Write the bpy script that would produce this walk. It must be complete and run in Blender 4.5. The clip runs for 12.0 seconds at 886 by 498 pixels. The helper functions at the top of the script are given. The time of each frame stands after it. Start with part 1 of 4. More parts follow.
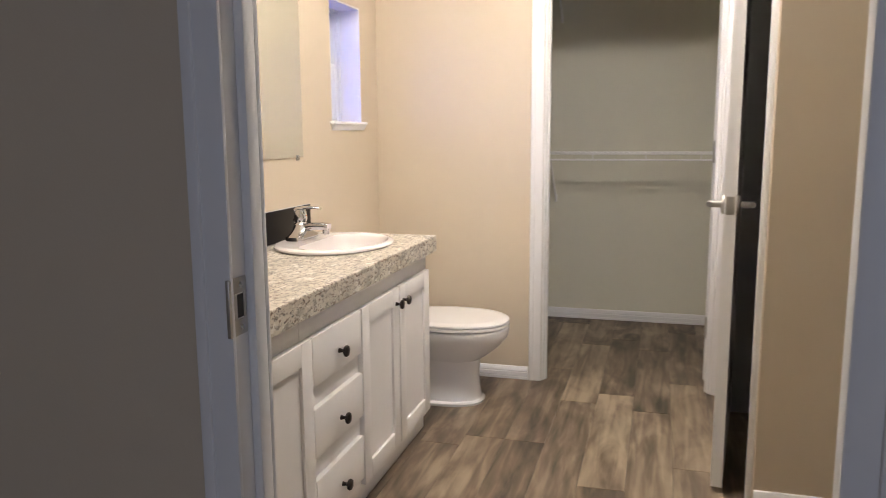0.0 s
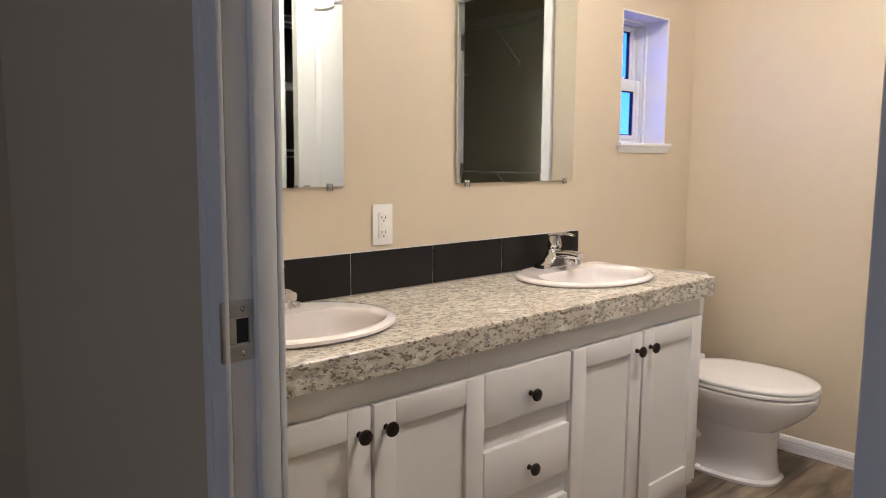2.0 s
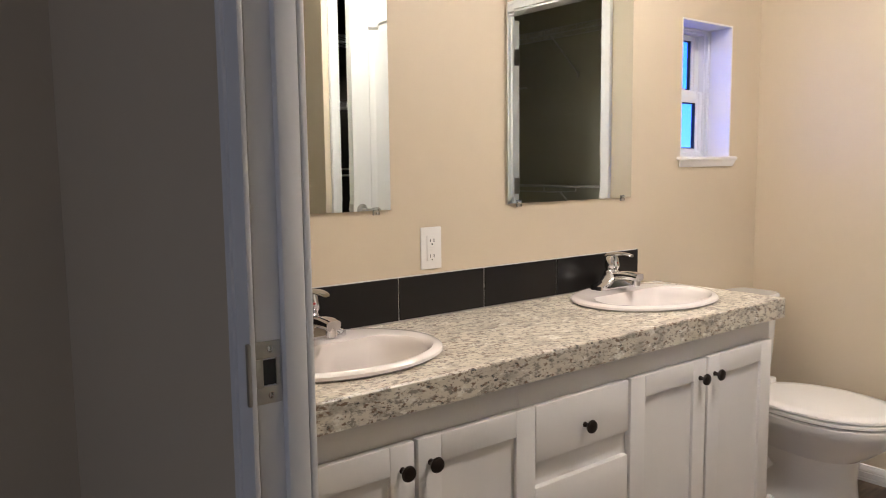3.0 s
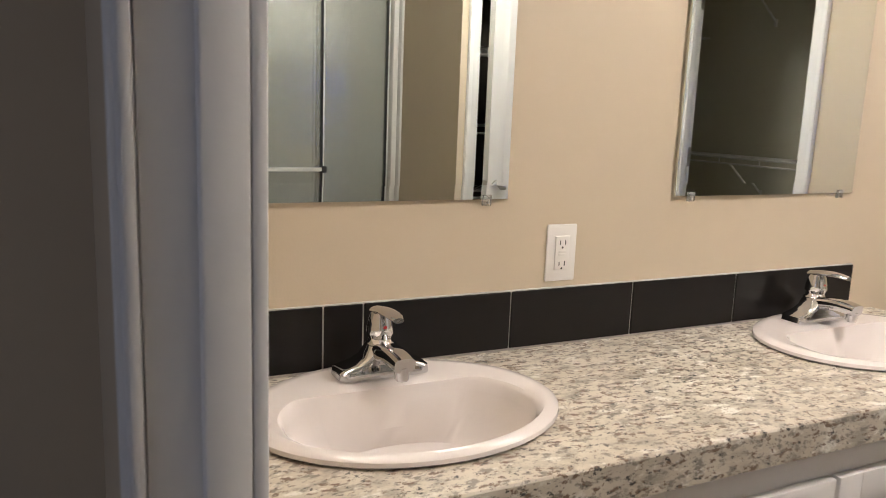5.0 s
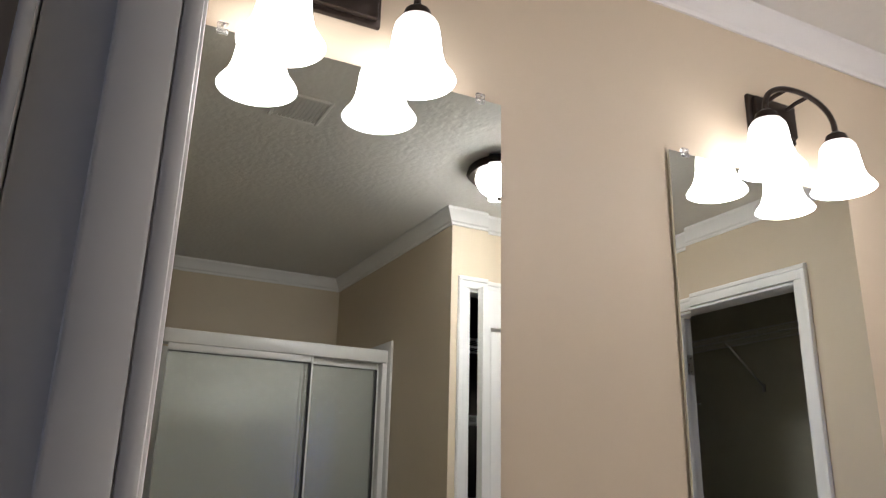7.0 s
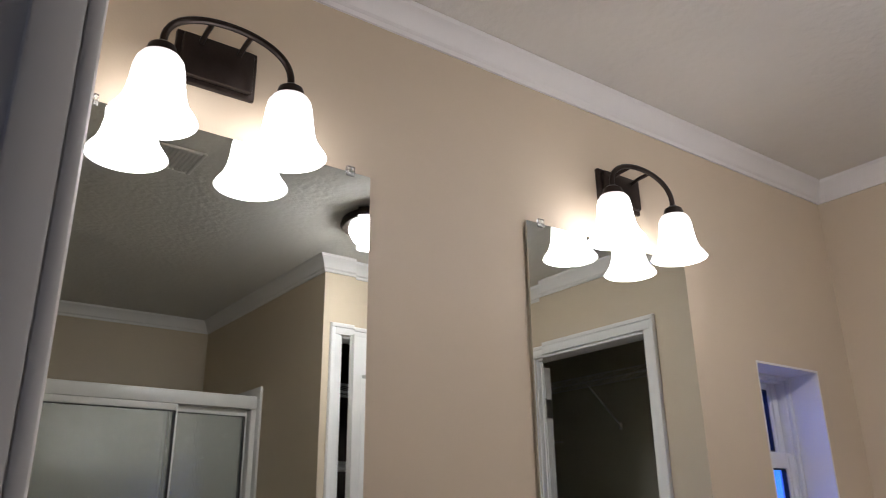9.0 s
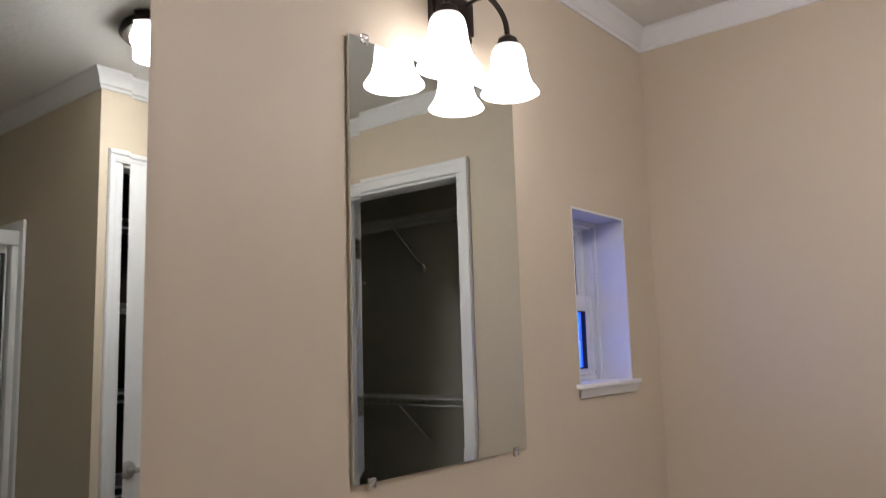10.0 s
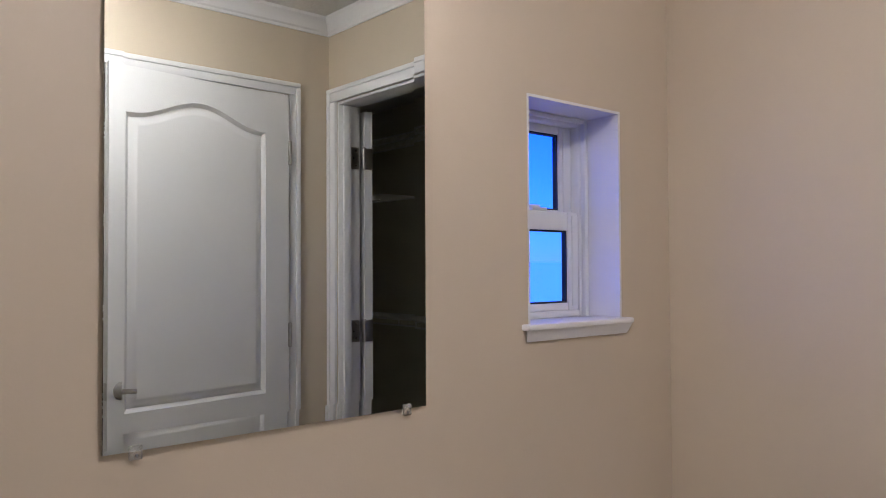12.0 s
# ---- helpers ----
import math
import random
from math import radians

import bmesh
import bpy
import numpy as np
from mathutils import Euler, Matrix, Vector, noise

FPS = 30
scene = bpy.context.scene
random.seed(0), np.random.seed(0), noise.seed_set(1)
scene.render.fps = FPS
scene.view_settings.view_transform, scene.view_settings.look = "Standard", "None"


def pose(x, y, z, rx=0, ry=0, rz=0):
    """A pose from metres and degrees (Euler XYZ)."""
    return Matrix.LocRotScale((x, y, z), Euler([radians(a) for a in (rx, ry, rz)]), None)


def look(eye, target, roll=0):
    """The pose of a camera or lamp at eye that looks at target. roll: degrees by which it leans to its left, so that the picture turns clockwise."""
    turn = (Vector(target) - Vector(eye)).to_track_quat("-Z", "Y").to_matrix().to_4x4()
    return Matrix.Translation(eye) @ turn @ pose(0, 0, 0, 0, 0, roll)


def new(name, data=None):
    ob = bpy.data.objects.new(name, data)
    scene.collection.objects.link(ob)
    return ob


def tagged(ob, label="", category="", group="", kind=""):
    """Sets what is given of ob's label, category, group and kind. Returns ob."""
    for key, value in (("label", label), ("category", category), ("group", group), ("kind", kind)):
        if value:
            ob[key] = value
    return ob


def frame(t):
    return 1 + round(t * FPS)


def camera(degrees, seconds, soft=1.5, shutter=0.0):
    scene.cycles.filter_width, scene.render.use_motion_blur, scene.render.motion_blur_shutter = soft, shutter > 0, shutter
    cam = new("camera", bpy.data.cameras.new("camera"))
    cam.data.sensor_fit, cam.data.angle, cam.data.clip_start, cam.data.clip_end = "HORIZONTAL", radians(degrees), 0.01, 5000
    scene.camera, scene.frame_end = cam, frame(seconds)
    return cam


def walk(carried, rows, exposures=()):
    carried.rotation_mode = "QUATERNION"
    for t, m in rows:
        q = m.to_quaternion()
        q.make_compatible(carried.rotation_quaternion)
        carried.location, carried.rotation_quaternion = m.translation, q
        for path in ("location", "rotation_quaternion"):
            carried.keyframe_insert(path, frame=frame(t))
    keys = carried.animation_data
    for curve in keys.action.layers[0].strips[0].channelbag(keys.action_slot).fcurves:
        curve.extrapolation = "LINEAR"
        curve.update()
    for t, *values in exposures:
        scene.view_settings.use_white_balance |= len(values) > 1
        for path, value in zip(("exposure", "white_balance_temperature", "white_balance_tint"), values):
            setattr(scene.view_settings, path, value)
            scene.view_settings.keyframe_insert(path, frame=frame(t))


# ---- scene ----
cam = camera(60.7, 12.0, soft=0.5, shutter=0.35)
PATH = [
    (0, (-0.009, 0.294, 1.148), (-0.554, 2.194, 0.844), -0.4),
    (0.5, (0.076, 0.483, 1.139), (-0.72, 2.289, 0.817), -1.3),
    (1, (0.159, 0.589, 1.156), (-0.892, 2.264, 0.859), -0.5),
    (1.5, (0.27, 0.69, 1.151), (-1.027, 2.188, 0.881), 0.6),
    (2, (0.348, 0.743, 1.145), (-1.106, 2.095, 0.899), 0.4),
    (2.5, (0.369, 0.783, 1.152), (-1.148, 2.067, 0.929), -0.6),
    (3, (0.328, 0.815, 1.171), (-1.239, 2.039, 0.955), -0.7),
    (3.5, (0.225, 0.861, 1.188), (-1.375, 2.038, 0.956), 0.1),
    (5.5, (-0.155, 1.258, 1.217), (-1.954, 2.063, 0.877), 2.1),
    (6, (-0.198, 1.284, 1.192), (-1.991, 2.16, 1.06), 1.3),
    (6.5, (-0.187, 1.273, 1.229), (-1.969, 2.15, 1.47), 1.0),
    (7, (-0.186, 1.256, 1.229), (-1.902, 2.095, 1.822), 1.4),
    (9, (-0.102, 1.228, 1.273), (-1.629, 2.33, 1.947), -0.7),
    (9.5, (-0.142, 1.264, 1.275), (-1.56, 2.588, 1.763), -1.1),
    (10, (-0.272, 1.343, 1.301), (-1.525, 2.88, 1.564), -1.7),
    (10.5, (-0.284, 1.468, 1.309), (-1.563, 3.0, 1.433), -1.5),
    (11, (-0.191, 1.703, 1.309), (-1.59, 3.13, 1.385), -0.6),
    (11.5, (-0.19, 1.877, 1.312), (-1.664, 3.228, 1.371), -0.6),
    (12, (-0.2, 2.009, 1.315), (-1.728, 3.298, 1.366), -0.3),
]
walk(cam, [(t, look(eye, target, roll)) for t, eye, target, roll in PATH],
     [(0, 1.36, 6700, 10), (1.0, 1.22, 6700, 10), (2.0, 1.09, 6700, 10), (3.7, 1.07, 6750, 10), (5.3, 1.06, 6700, 10), (6.0, 1.0, 6600, 10), (6.6, 0.52, 6450, 11), (7.2, 0.12, 6250, 12), (9.0, -0.20, 6200, 13), (10.0, 0.02, 6150, 13), (11.0, 0.10, 6050, 14), (12.0, 0.10, 6050, 15)])

# ---- light ----
world = bpy.data.worlds.new("dusk")
scene.world = world
world.use_nodes = True
wn = world.node_tree.nodes
sky = wn.new("ShaderNodeTexSky")
sky.sky_type, sky.sun_disc = 'NISHITA', False
sky.dust_density, sky.ozone_density = 0.0, 3.0
sky.sun_elevation, sky.sun_rotation = radians(9), radians(270)
cast = wn.new("ShaderNodeMix")
cast.data_type, cast.blend_type = 'RGBA', 'MULTIPLY'
cast.inputs[0].default_value = 1.0
cast.inputs[7].default_value = (0.06, 0.21, 1.5, 1)      # the camera is balanced for lamp light
world.node_tree.links.new(sky.outputs[0], cast.inputs[6])
world.node_tree.links.new(cast.outputs[2], wn["Background"].inputs[0])
wn["Background"].inputs[1].default_value = 0.42
GLOW, DOME_GLOW = 5.8, 64.0
LAMP_COLOUR = (1.0, 0.94, 0.92, 1)
# added fill lamp, out of view, that cools and brightens the bedroom side
dusk = bpy.data.lights.new("bedroom_fill_light", 'AREA')
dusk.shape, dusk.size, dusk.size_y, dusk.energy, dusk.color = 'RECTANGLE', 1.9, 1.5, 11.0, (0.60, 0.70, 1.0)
tagged(new("bedroom_fill_light", dusk), "unseen fill lamp for the bedroom side of the doorway", "light").matrix_world = look((1.1, -3.42, 1.35), (1.1, 0, 1.35))


# ---- materials ----
def mat(name, base, rough=0.5, metal=0.0, vary=0.05, scale=6.0, bump=0.0, bump_scale=60.0, dark=None, random_vary=0.0, coat=0.0, stretch=(1, 1, 1)):
    """A principled material with a broad and a fine variation of its colour and a fine relief."""
    m = bpy.data.materials.new(name)
    m.use_nodes = True
    n, l = m.node_tree.nodes, m.node_tree.links
    b = n["Principled BSDF"]
    b.inputs["Metallic"].default_value = metal
    b.inputs["Coat Weight"].default_value = coat
    tc, mp = n.new("ShaderNodeTexCoord"), n.new("ShaderNodeMapping")
    mp.inputs["Scale"].default_value = stretch
    l.new(tc.outputs["Object"], mp.inputs[0])
    big, fine = n.new("ShaderNodeTexNoise"), n.new("ShaderNodeTexNoise")
    big.inputs["Scale"].default_value, fine.inputs["Scale"].default_value = scale, scale * 9
    big.inputs["Detail"].default_value = fine.inputs["Detail"].default_value = 4
    l.new(mp.outputs[0], big.inputs["Vector"])
    l.new(mp.outputs[0], fine.inputs["Vector"])
    add = n.new("ShaderNodeMath")
    add.operation = 'MULTIPLY_ADD'
    add.inputs[1].default_value = 0.35
    l.new(fine.outputs[0], add.inputs[0])
    l.new(big.outputs[0], add.inputs[2])
    ramp = n.new("ShaderNodeMapRange")
    ramp.inputs[1].default_value, ramp.inputs[2].default_value = 0.4, 0.95
    l.new(add.outputs[0], ramp.inputs[0])
    mix = n.new("ShaderNodeMix")
    mix.data_type = 'RGBA'
    low = dark or tuple(c * (1 - vary) for c in base)
    high = base if dark else tuple(min(1, c * (1 + vary)) for c in base)
    mix.inputs[6].default_value, mix.inputs[7].default_value = (*low, 1), (*high, 1)
    l.new(ramp.outputs[0], mix.inputs[0])
    out = mix.outputs[2]
    if random_vary:
        info, hsv, rr = n.new("ShaderNodeObjectInfo"), n.new("ShaderNodeHueSaturation"), n.new("ShaderNodeMapRange")
        rr.inputs[3].default_value, rr.inputs[4].default_value = 1 - random_vary, 1 + random_vary
        l.new(info.outputs["Random"], rr.inputs[0])
        l.new(rr.outputs[0], hsv.inputs["Value"])
        l.new(out, hsv.inputs["Color"])
        out = hsv.outputs[0]
    l.new(out, b.inputs["Base Color"])
    rm = n.new("ShaderNodeMapRange")
    rm.inputs[3].default_value, rm.inputs[4].default_value = max(0.02, rough * 0.85), min(1, rough * 1.15)
    l.new(big.outputs[0], rm.inputs[0])
    l.new(rm.outputs[0], b.inputs["Roughness"])
    if bump:
        bn, bp = n.new("ShaderNodeTexNoise"), n.new("ShaderNodeBump")
        bn.inputs["Scale"].default_value = bump_scale
        bn.inputs["Detail"].default_value = 3
        bp.inputs["Strength"].default_value, bp.inputs["Distance"].default_value = bump, 0.004
        l.new(mp.outputs[0], bn.inputs["Vector"])
        l.new(bn.outputs[0], bp.inputs["Height"])
        l.new(bp.outputs[0], b.inputs["Normal"])
    return m


def glowing(name, colour, strength):
    """Frosted white that glows from its own surface: lamp glass and the backdrop panel."""
    m = mat(name, (0.85, 0.83, 0.8), 0.25)
    b = m.node_tree.nodes["Principled BSDF"]
    b.inputs["Emission Color"].default_value, b.inputs["Emission Strength"].default_value = colour, strength
    return m


def clear(name, colour, rough=0.0, ior=1.45, bump=0.0, bump_scale=60, weight=1.0):
    m = mat(name, colour, max(rough, 0.001), vary=0.01, bump=bump, bump_scale=bump_scale)
    b = m.node_tree.nodes["Principled BSDF"]
    b.inputs["Transmission Weight"].default_value, b.inputs["IOR"].default_value = weight, ior
    if not rough:
        for link in list(b.inputs["Roughness"].links):
            m.node_tree.links.remove(link)
        b.inputs["Roughness"].default_value = 0.0
    return m


def granite():
    """Speckled laminate that imitates granite: cream ground, grey and brown flecks, a few black grains."""
    m = bpy.data.materials.new("granite_laminate")
    m.use_nodes = True
    n, l = m.node_tree.nodes, m.node_tree.links
    b = n["Principled BSDF"]
    tc, mp = n.new("ShaderNodeTexCoord"), n.new("ShaderNodeMapping")
    mp.inputs["Scale"].default_value = (1.0, 0.5, 1.0)
    mp.inputs["Rotation"].default_value = (0, 0, radians(12))
    l.new(tc.outputs["Object"], mp.inputs[0])

    def layer(scale, lo, hi, colour, below, detail=5.0):
        t, r, x = n.new("ShaderNodeTexNoise"), n.new("ShaderNodeMapRange"), n.new("ShaderNodeMix")
        t.inputs["Scale"].default_value, t.inputs["Detail"].default_value, t.inputs["Roughness"].default_value = scale, detail, 0.65
        l.new(mp.outputs[0], t.inputs["Vector"])
        r.inputs[1].default_value, r.inputs[2].default_value = lo, hi
        l.new(t.outputs[0], r.inputs[0])
        x.data_type = 'RGBA'
        l.new(r.outputs[0], x.inputs[0])
        if below is None:
            x.inputs[6].default_value = (0.70, 0.645, 0.55, 1)
        else:
            l.new(below, x.inputs[6])
        x.inputs[7].default_value = (*colour, 1)
        return x.outputs[2]
    c = layer(9, 0.40, 0.66, (0.55, 0.49, 0.40), None)
    c = layer(30, 0.49, 0.63, (0.40, 0.36, 0.30), c, 6.0)
    c = layer(84, 0.53, 0.60, (0.27, 0.24, 0.20), c, 6.0)
    c = layer(48, 0.565, 0.64, (0.80, 0.77, 0.70), c, 6.0)
    c = layer(95, 0.56, 0.61, (0.19, 0.125, 0.085), c, 6.0)
    c = layer(120, 0.59, 0.64, (0.045, 0.042, 0.04), c, 7.0)
    l.new(c, b.inputs["Base Color"])
    b.inputs["Roughness"].default_value = 0.32
    return m


def plank_material():
    """Worn grey-brown wood planks: long streaks, blotches, per-plank tone."""
    m = bpy.data.materials.new("vinyl_plank")
    m.use_nodes = True
    n, l = m.node_tree.nodes, m.node_tree.links
    b = n["Principled BSDF"]
    tc, info = n.new("ShaderNodeTexCoord"), n.new("ShaderNodeObjectInfo")
    shift = n.new("ShaderNodeVectorMath")
    shift.operation = 'MULTIPLY_ADD'
    shift.inputs[1].default_value = (1, 1, 1)
    comb = n.new("ShaderNodeCombineXYZ")
    off = n.new("ShaderNodeMath")
    off.operation = 'MULTIPLY'
    off.inputs[1].default_value = 37.0
    l.new(info.outputs["Random"], off.inputs[0])
    for k in range(3):
        l.new(off.outputs[0], comb.inputs[k])
    l.new(tc.outputs["Object"], shift.inputs[0])
    l.new(comb.outputs[0], shift.inputs[2])

    def noise_at(stretch, scale, detail=5.0, distort=0.0):
        mp, t = n.new("ShaderNodeMapping"), n.new("ShaderNodeTexNoise")
        mp.inputs["Scale"].default_value = stretch
        l.new(shift.outputs[0], mp.inputs[0])
        t.inputs["Scale"].default_value, t.inputs["Detail"].default_value, t.inputs["Distortion"].default_value = scale, detail, distort
        l.new(mp.outputs[0], t.inputs["Vector"])
        return t.outputs[0]
    streak = noise_at((1, 0.09, 1), 28, 7, 0.7)
    blotch = noise_at((1, 0.30, 1), 6.5, 5, 1.2)
    fine = noise_at((1, 0.03, 1), 160, 3)
    ramp = n.new("ShaderNodeValToRGB")
    e = ramp.color_ramp.elements
    e[0].position, e[0].color = 0.36, (0.055, 0.039, 0.025, 1)
    e[1].position, e[1].color = 0.66, (0.38, 0.295, 0.20, 1)
    mid = ramp.color_ramp.elements.new(0.5)
    mid.color = (0.175, 0.128, 0.087, 1)
    mixf = n.new("ShaderNodeMath")
    mixf.operation = 'MULTIPLY_ADD'
    mixf.inputs[1].default_value = 0.55
    l.new(blotch, mixf.inputs[0])
    half = n.new("ShaderNodeMath")
    half.operation = 'MULTIPLY'
    half.inputs[1].default_value = 0.45
    l.new(streak, half.inputs[0])
    l.new(half.outputs[0], mixf.inputs[2])
    tone = n.new("ShaderNodeMath")
    tone.operation = 'MULTIPLY_ADD'
    tone.inputs[1].default_value, tone.inputs[2].default_value = 0.14, -0.07
    l.new(info.outputs["Random"], tone.inputs[0])
    total = n.new("ShaderNodeMath")
    l.new(mixf.outputs[0], total.inputs[0])
    l.new(tone.outputs[0], total.inputs[1])
    l.new(total.outputs[0], ramp.inputs[0])
    l.new(ramp.outputs[0], b.inputs["Base Color"])
    b.inputs["Roughness"].default_value = 0.42
    bp = n.new("ShaderNodeBump")
    bp.inputs["Strength"].default_value, bp.inputs["Distance"].default_value = 0.25, 0.001
    l.new(fine, bp.inputs["Height"])
    l.new(bp.outputs[0], b.inputs["Normal"])
    return m


WALL = mat("beige_wall_panel", (0.62, 0.525, 0.395), 0.55, vary=0.025, scale=1.6, bump=0.06, bump_scale=220)
CLOSET_WALL = mat("closet_wall_panel", (0.72, 0.70, 0.58), 0.6, vary=0.025, scale=1.6, bump=0.06, bump_scale=220)
# gloom of the linen closet put into a near-black colour
LINEN_GLOOM = mat("linen_gloom", (0.07, 0.058, 0.045), 0.7, vary=0.08, scale=3, bump=0.05, bump_scale=150)
CEILING = mat("knockdown_ceiling", (0.78, 0.76, 0.72), 0.75, vary=0.03, scale=4, bump=0.75, bump_scale=45)
TRIM = mat("white_trim_paint", (0.80, 0.79, 0.78), 0.4, vary=0.02, scale=4, bump=0.03, bump_scale=150)
DOOR_PAINT = mat("white_door_paint", (0.78, 0.77, 0.75), 0.42, vary=0.02, scale=5, bump=0.08, bump_scale=180)
CABINET = mat("white_cabinet_paint", (0.80, 0.775, 0.745), 0.38, vary=0.02, scale=5, bump=0.03, bump_scale=90)
BRONZE = mat("oil_rubbed_bronze", (0.035, 0.026, 0.022), 0.36, metal=0.75, vary=0.25, scale=30)
CHROME = mat("chrome", (0.60, 0.60, 0.61), 0.04, metal=1.0, vary=0.01)
NICKEL = mat("brushed_nickel", (0.52, 0.50, 0.46), 0.3, metal=1.0, vary=0.08, scale=40)
SILVER = mat("mirror_silver", (0.76, 0.81, 0.77), 0.02, metal=1.0, vary=0.002)
_b = SILVER.node_tree.nodes["Principled BSDF"]
SILVER.node_tree.links.remove(_b.inputs["Roughness"].links[0])
_b.inputs["Roughness"].default_value = 0.0
PORCELAIN = mat("porcelain", (0.82, 0.80, 0.775), 0.08, vary=0.01, scale=3, coat=0.4)
SINK_WHITE = mat("sink_porcelain", (0.80, 0.745, 0.715), 0.1, vary=0.01, scale=3, coat=0.4)
SEAT = mat("seat_plastic", (0.82, 0.80, 0.765), 0.25, vary=0.01, scale=3)
TILE = mat("dark_tile", (0.012, 0.0105, 0.010), 0.3, vary=0.12, scale=3, random_vary=0.15)
TILE.node_tree.nodes["Principled BSDF"].inputs["Specular IOR Level"].default_value = 0.22
GROUT = mat("pale_grout", (0.62, 0.60, 0.57), 0.8, vary=0.08, scale=30)
PLASTIC = mat("white_plastic", (0.80, 0.78, 0.75), 0.35, vary=0.01)
SLOT = mat("slot_black", (0.02, 0.02, 0.02), 0.6)
WIRE = mat("white_vinyl_wire", (0.84, 0.83, 0.81), 0.4, vary=0.03)
ALU = mat("white_aluminium", (0.74, 0.73, 0.71), 0.33, vary=0.03, scale=8)
GASKET = mat("black_gasket", (0.015, 0.015, 0.015), 0.6)
SURROUND = mat("shower_acrylic", (0.72, 0.72, 0.70), 0.2, vary=0.02, scale=3)
RAIN_GLASS = clear("obscure_glass", (0.80, 0.84, 0.81), 0.05, 1.65, bump=0.45, bump_scale=110, weight=0.75)
_g = RAIN_GLASS.node_tree
_g.nodes["Mapping"].inputs["Scale"].default_value = (1, 1, 0.45)      # the relief runs down the glass
_b = _g.nodes["Principled BSDF"]
_b.inputs["Coat Weight"].default_value, _b.inputs["Coat Roughness"].default_value = 1.0, 0.05
_b.inputs["Coat IOR"].default_value = 1.65
_g.links.new(_b.inputs["Normal"].links[0].from_socket, _b.inputs["Coat Normal"])
PANE = clear("window_glass", (0.97, 0.98, 1.0), 0.0, 1.12)
CLIP = clear("clear_plastic", (0.92, 0.92, 0.9), 0.12, 1.3, weight=0.85)
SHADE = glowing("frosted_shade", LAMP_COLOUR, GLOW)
_n, _l = SHADE.node_tree.nodes, SHADE.node_tree.links       # glow gradient put into the emission: weak at the neck, stronger lower
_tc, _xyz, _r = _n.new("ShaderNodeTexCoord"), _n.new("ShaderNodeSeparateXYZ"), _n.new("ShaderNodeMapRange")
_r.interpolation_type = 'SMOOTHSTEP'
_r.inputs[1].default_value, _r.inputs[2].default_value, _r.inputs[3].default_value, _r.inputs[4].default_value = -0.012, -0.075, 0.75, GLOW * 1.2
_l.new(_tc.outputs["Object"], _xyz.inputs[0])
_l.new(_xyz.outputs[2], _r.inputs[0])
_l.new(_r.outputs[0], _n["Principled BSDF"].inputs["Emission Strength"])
DOME = glowing("frosted_dome", LAMP_COLOUR, DOME_GLOW)
VINYL = mat("window_vinyl", (0.78, 0.79, 0.80), 0.35, vary=0.01)
GRANITE = granite()
PLANK = plank_material()
SUBFLOOR = mat("subfloor", (0.05, 0.04, 0.03), 0.8)
CARPET = mat("bedroom_carpet", (0.30, 0.27, 0.23), 0.95, vary=0.12, scale=30, bump=0.6, bump_scale=300)
RED = mat("red_dot", (0.45, 0.02, 0.02), 0.4)
# paleness raised so the strip below the horizon blends with the sky
PALE_GROUND = mat("pale_ground", (0.86, 0.87, 0.9), 0.95, vary=0.3, scale=0.5)


# ---- mesh helpers ----
def box(bm, x0, x1, y0, y1, z0, z1, bevel=0.0, seg=2):
    g = bmesh.ops.create_cube(bm, size=1)
    vs = g["verts"]
    for v in vs:
        v.co = Vector(((x0 + x1) / 2 + v.co.x * (x1 - x0), (y0 + y1) / 2 + v.co.y * (y1 - y0), (z0 + z1) / 2 + v.co.z * (z1 - z0)))
    if bevel:
        es = list({e for v in vs for e in v.link_edges})
        bmesh.ops.bevel(bm, geom=es, offset=bevel, segments=seg, affect='EDGES', profile=0.5)
    return bm


def rings(bm, loops, close_start=True, close_end=True):
    """Bridge closed loops of points, all of one length."""
    made = [[bm.verts.new(p) for p in loop] for loop in loops]
    for a, b in zip(made, made[1:]):
        for i in range(len(a)):
            j = (i + 1) % len(a)
            bm.faces.new((a[i], a[j], b[j], b[i]))
    if close_start:
        bm.faces.new(list(reversed(made[0])))
    if close_end:
        bm.faces.new(made[-1])
    return bm


def lathe(bm, profile, n=28, centre=(0, 0, 0), axis="z", close_start=True, close_end=True):
    loops = []
    for r, h in profile:
        loop = []
        for i in range(n):
            a = 2 * math.pi * i / n
            u, v = r * math.cos(a), r * math.sin(a)
            p = {"z": (u, v, h), "x": (h, u, v), "y": (u, h, v)}[axis]
            loop.append(Vector(p) + Vector(centre))
        loops.append(loop)
    return rings(bm, loops, close_start, close_end)


def oval(cx, cy, z, rx, ry, n=40, power=2.0, back=None):
    """A superellipse loop; back cuts it off flat at that x."""
    pts = []
    for i in range(n):
        a = 2 * math.pi * i / n
        c, s_ = math.cos(a), math.sin(a)
        x = cx + rx * math.copysign(abs(c) ** (2 / power), c)
        y = cy + ry * math.copysign(abs(s_) ** (2 / power), s_)
        if back is not None:
            x = max(x, back)
        pts.append(Vector((x, y, z)))
    return pts


def tube(bm, pts, r, n=10):
    """A round bar along points."""
    pts = [Vector(p) for p in pts]
    loops = []
    for i, p in enumerate(pts):
        d = (pts[min(i + 1, len(pts) - 1)] - pts[max(i - 1, 0)]).normalized()
        side = d.orthogonal().normalized() if i == 0 else (side - side.dot(d) * d).normalized()
        up = d.cross(side)
        loops.append([p + r * (math.cos(2 * math.pi * k / n) * side + math.sin(2 * math.pi * k / n) * up) for k in range(n)])
    return rings(bm, loops)


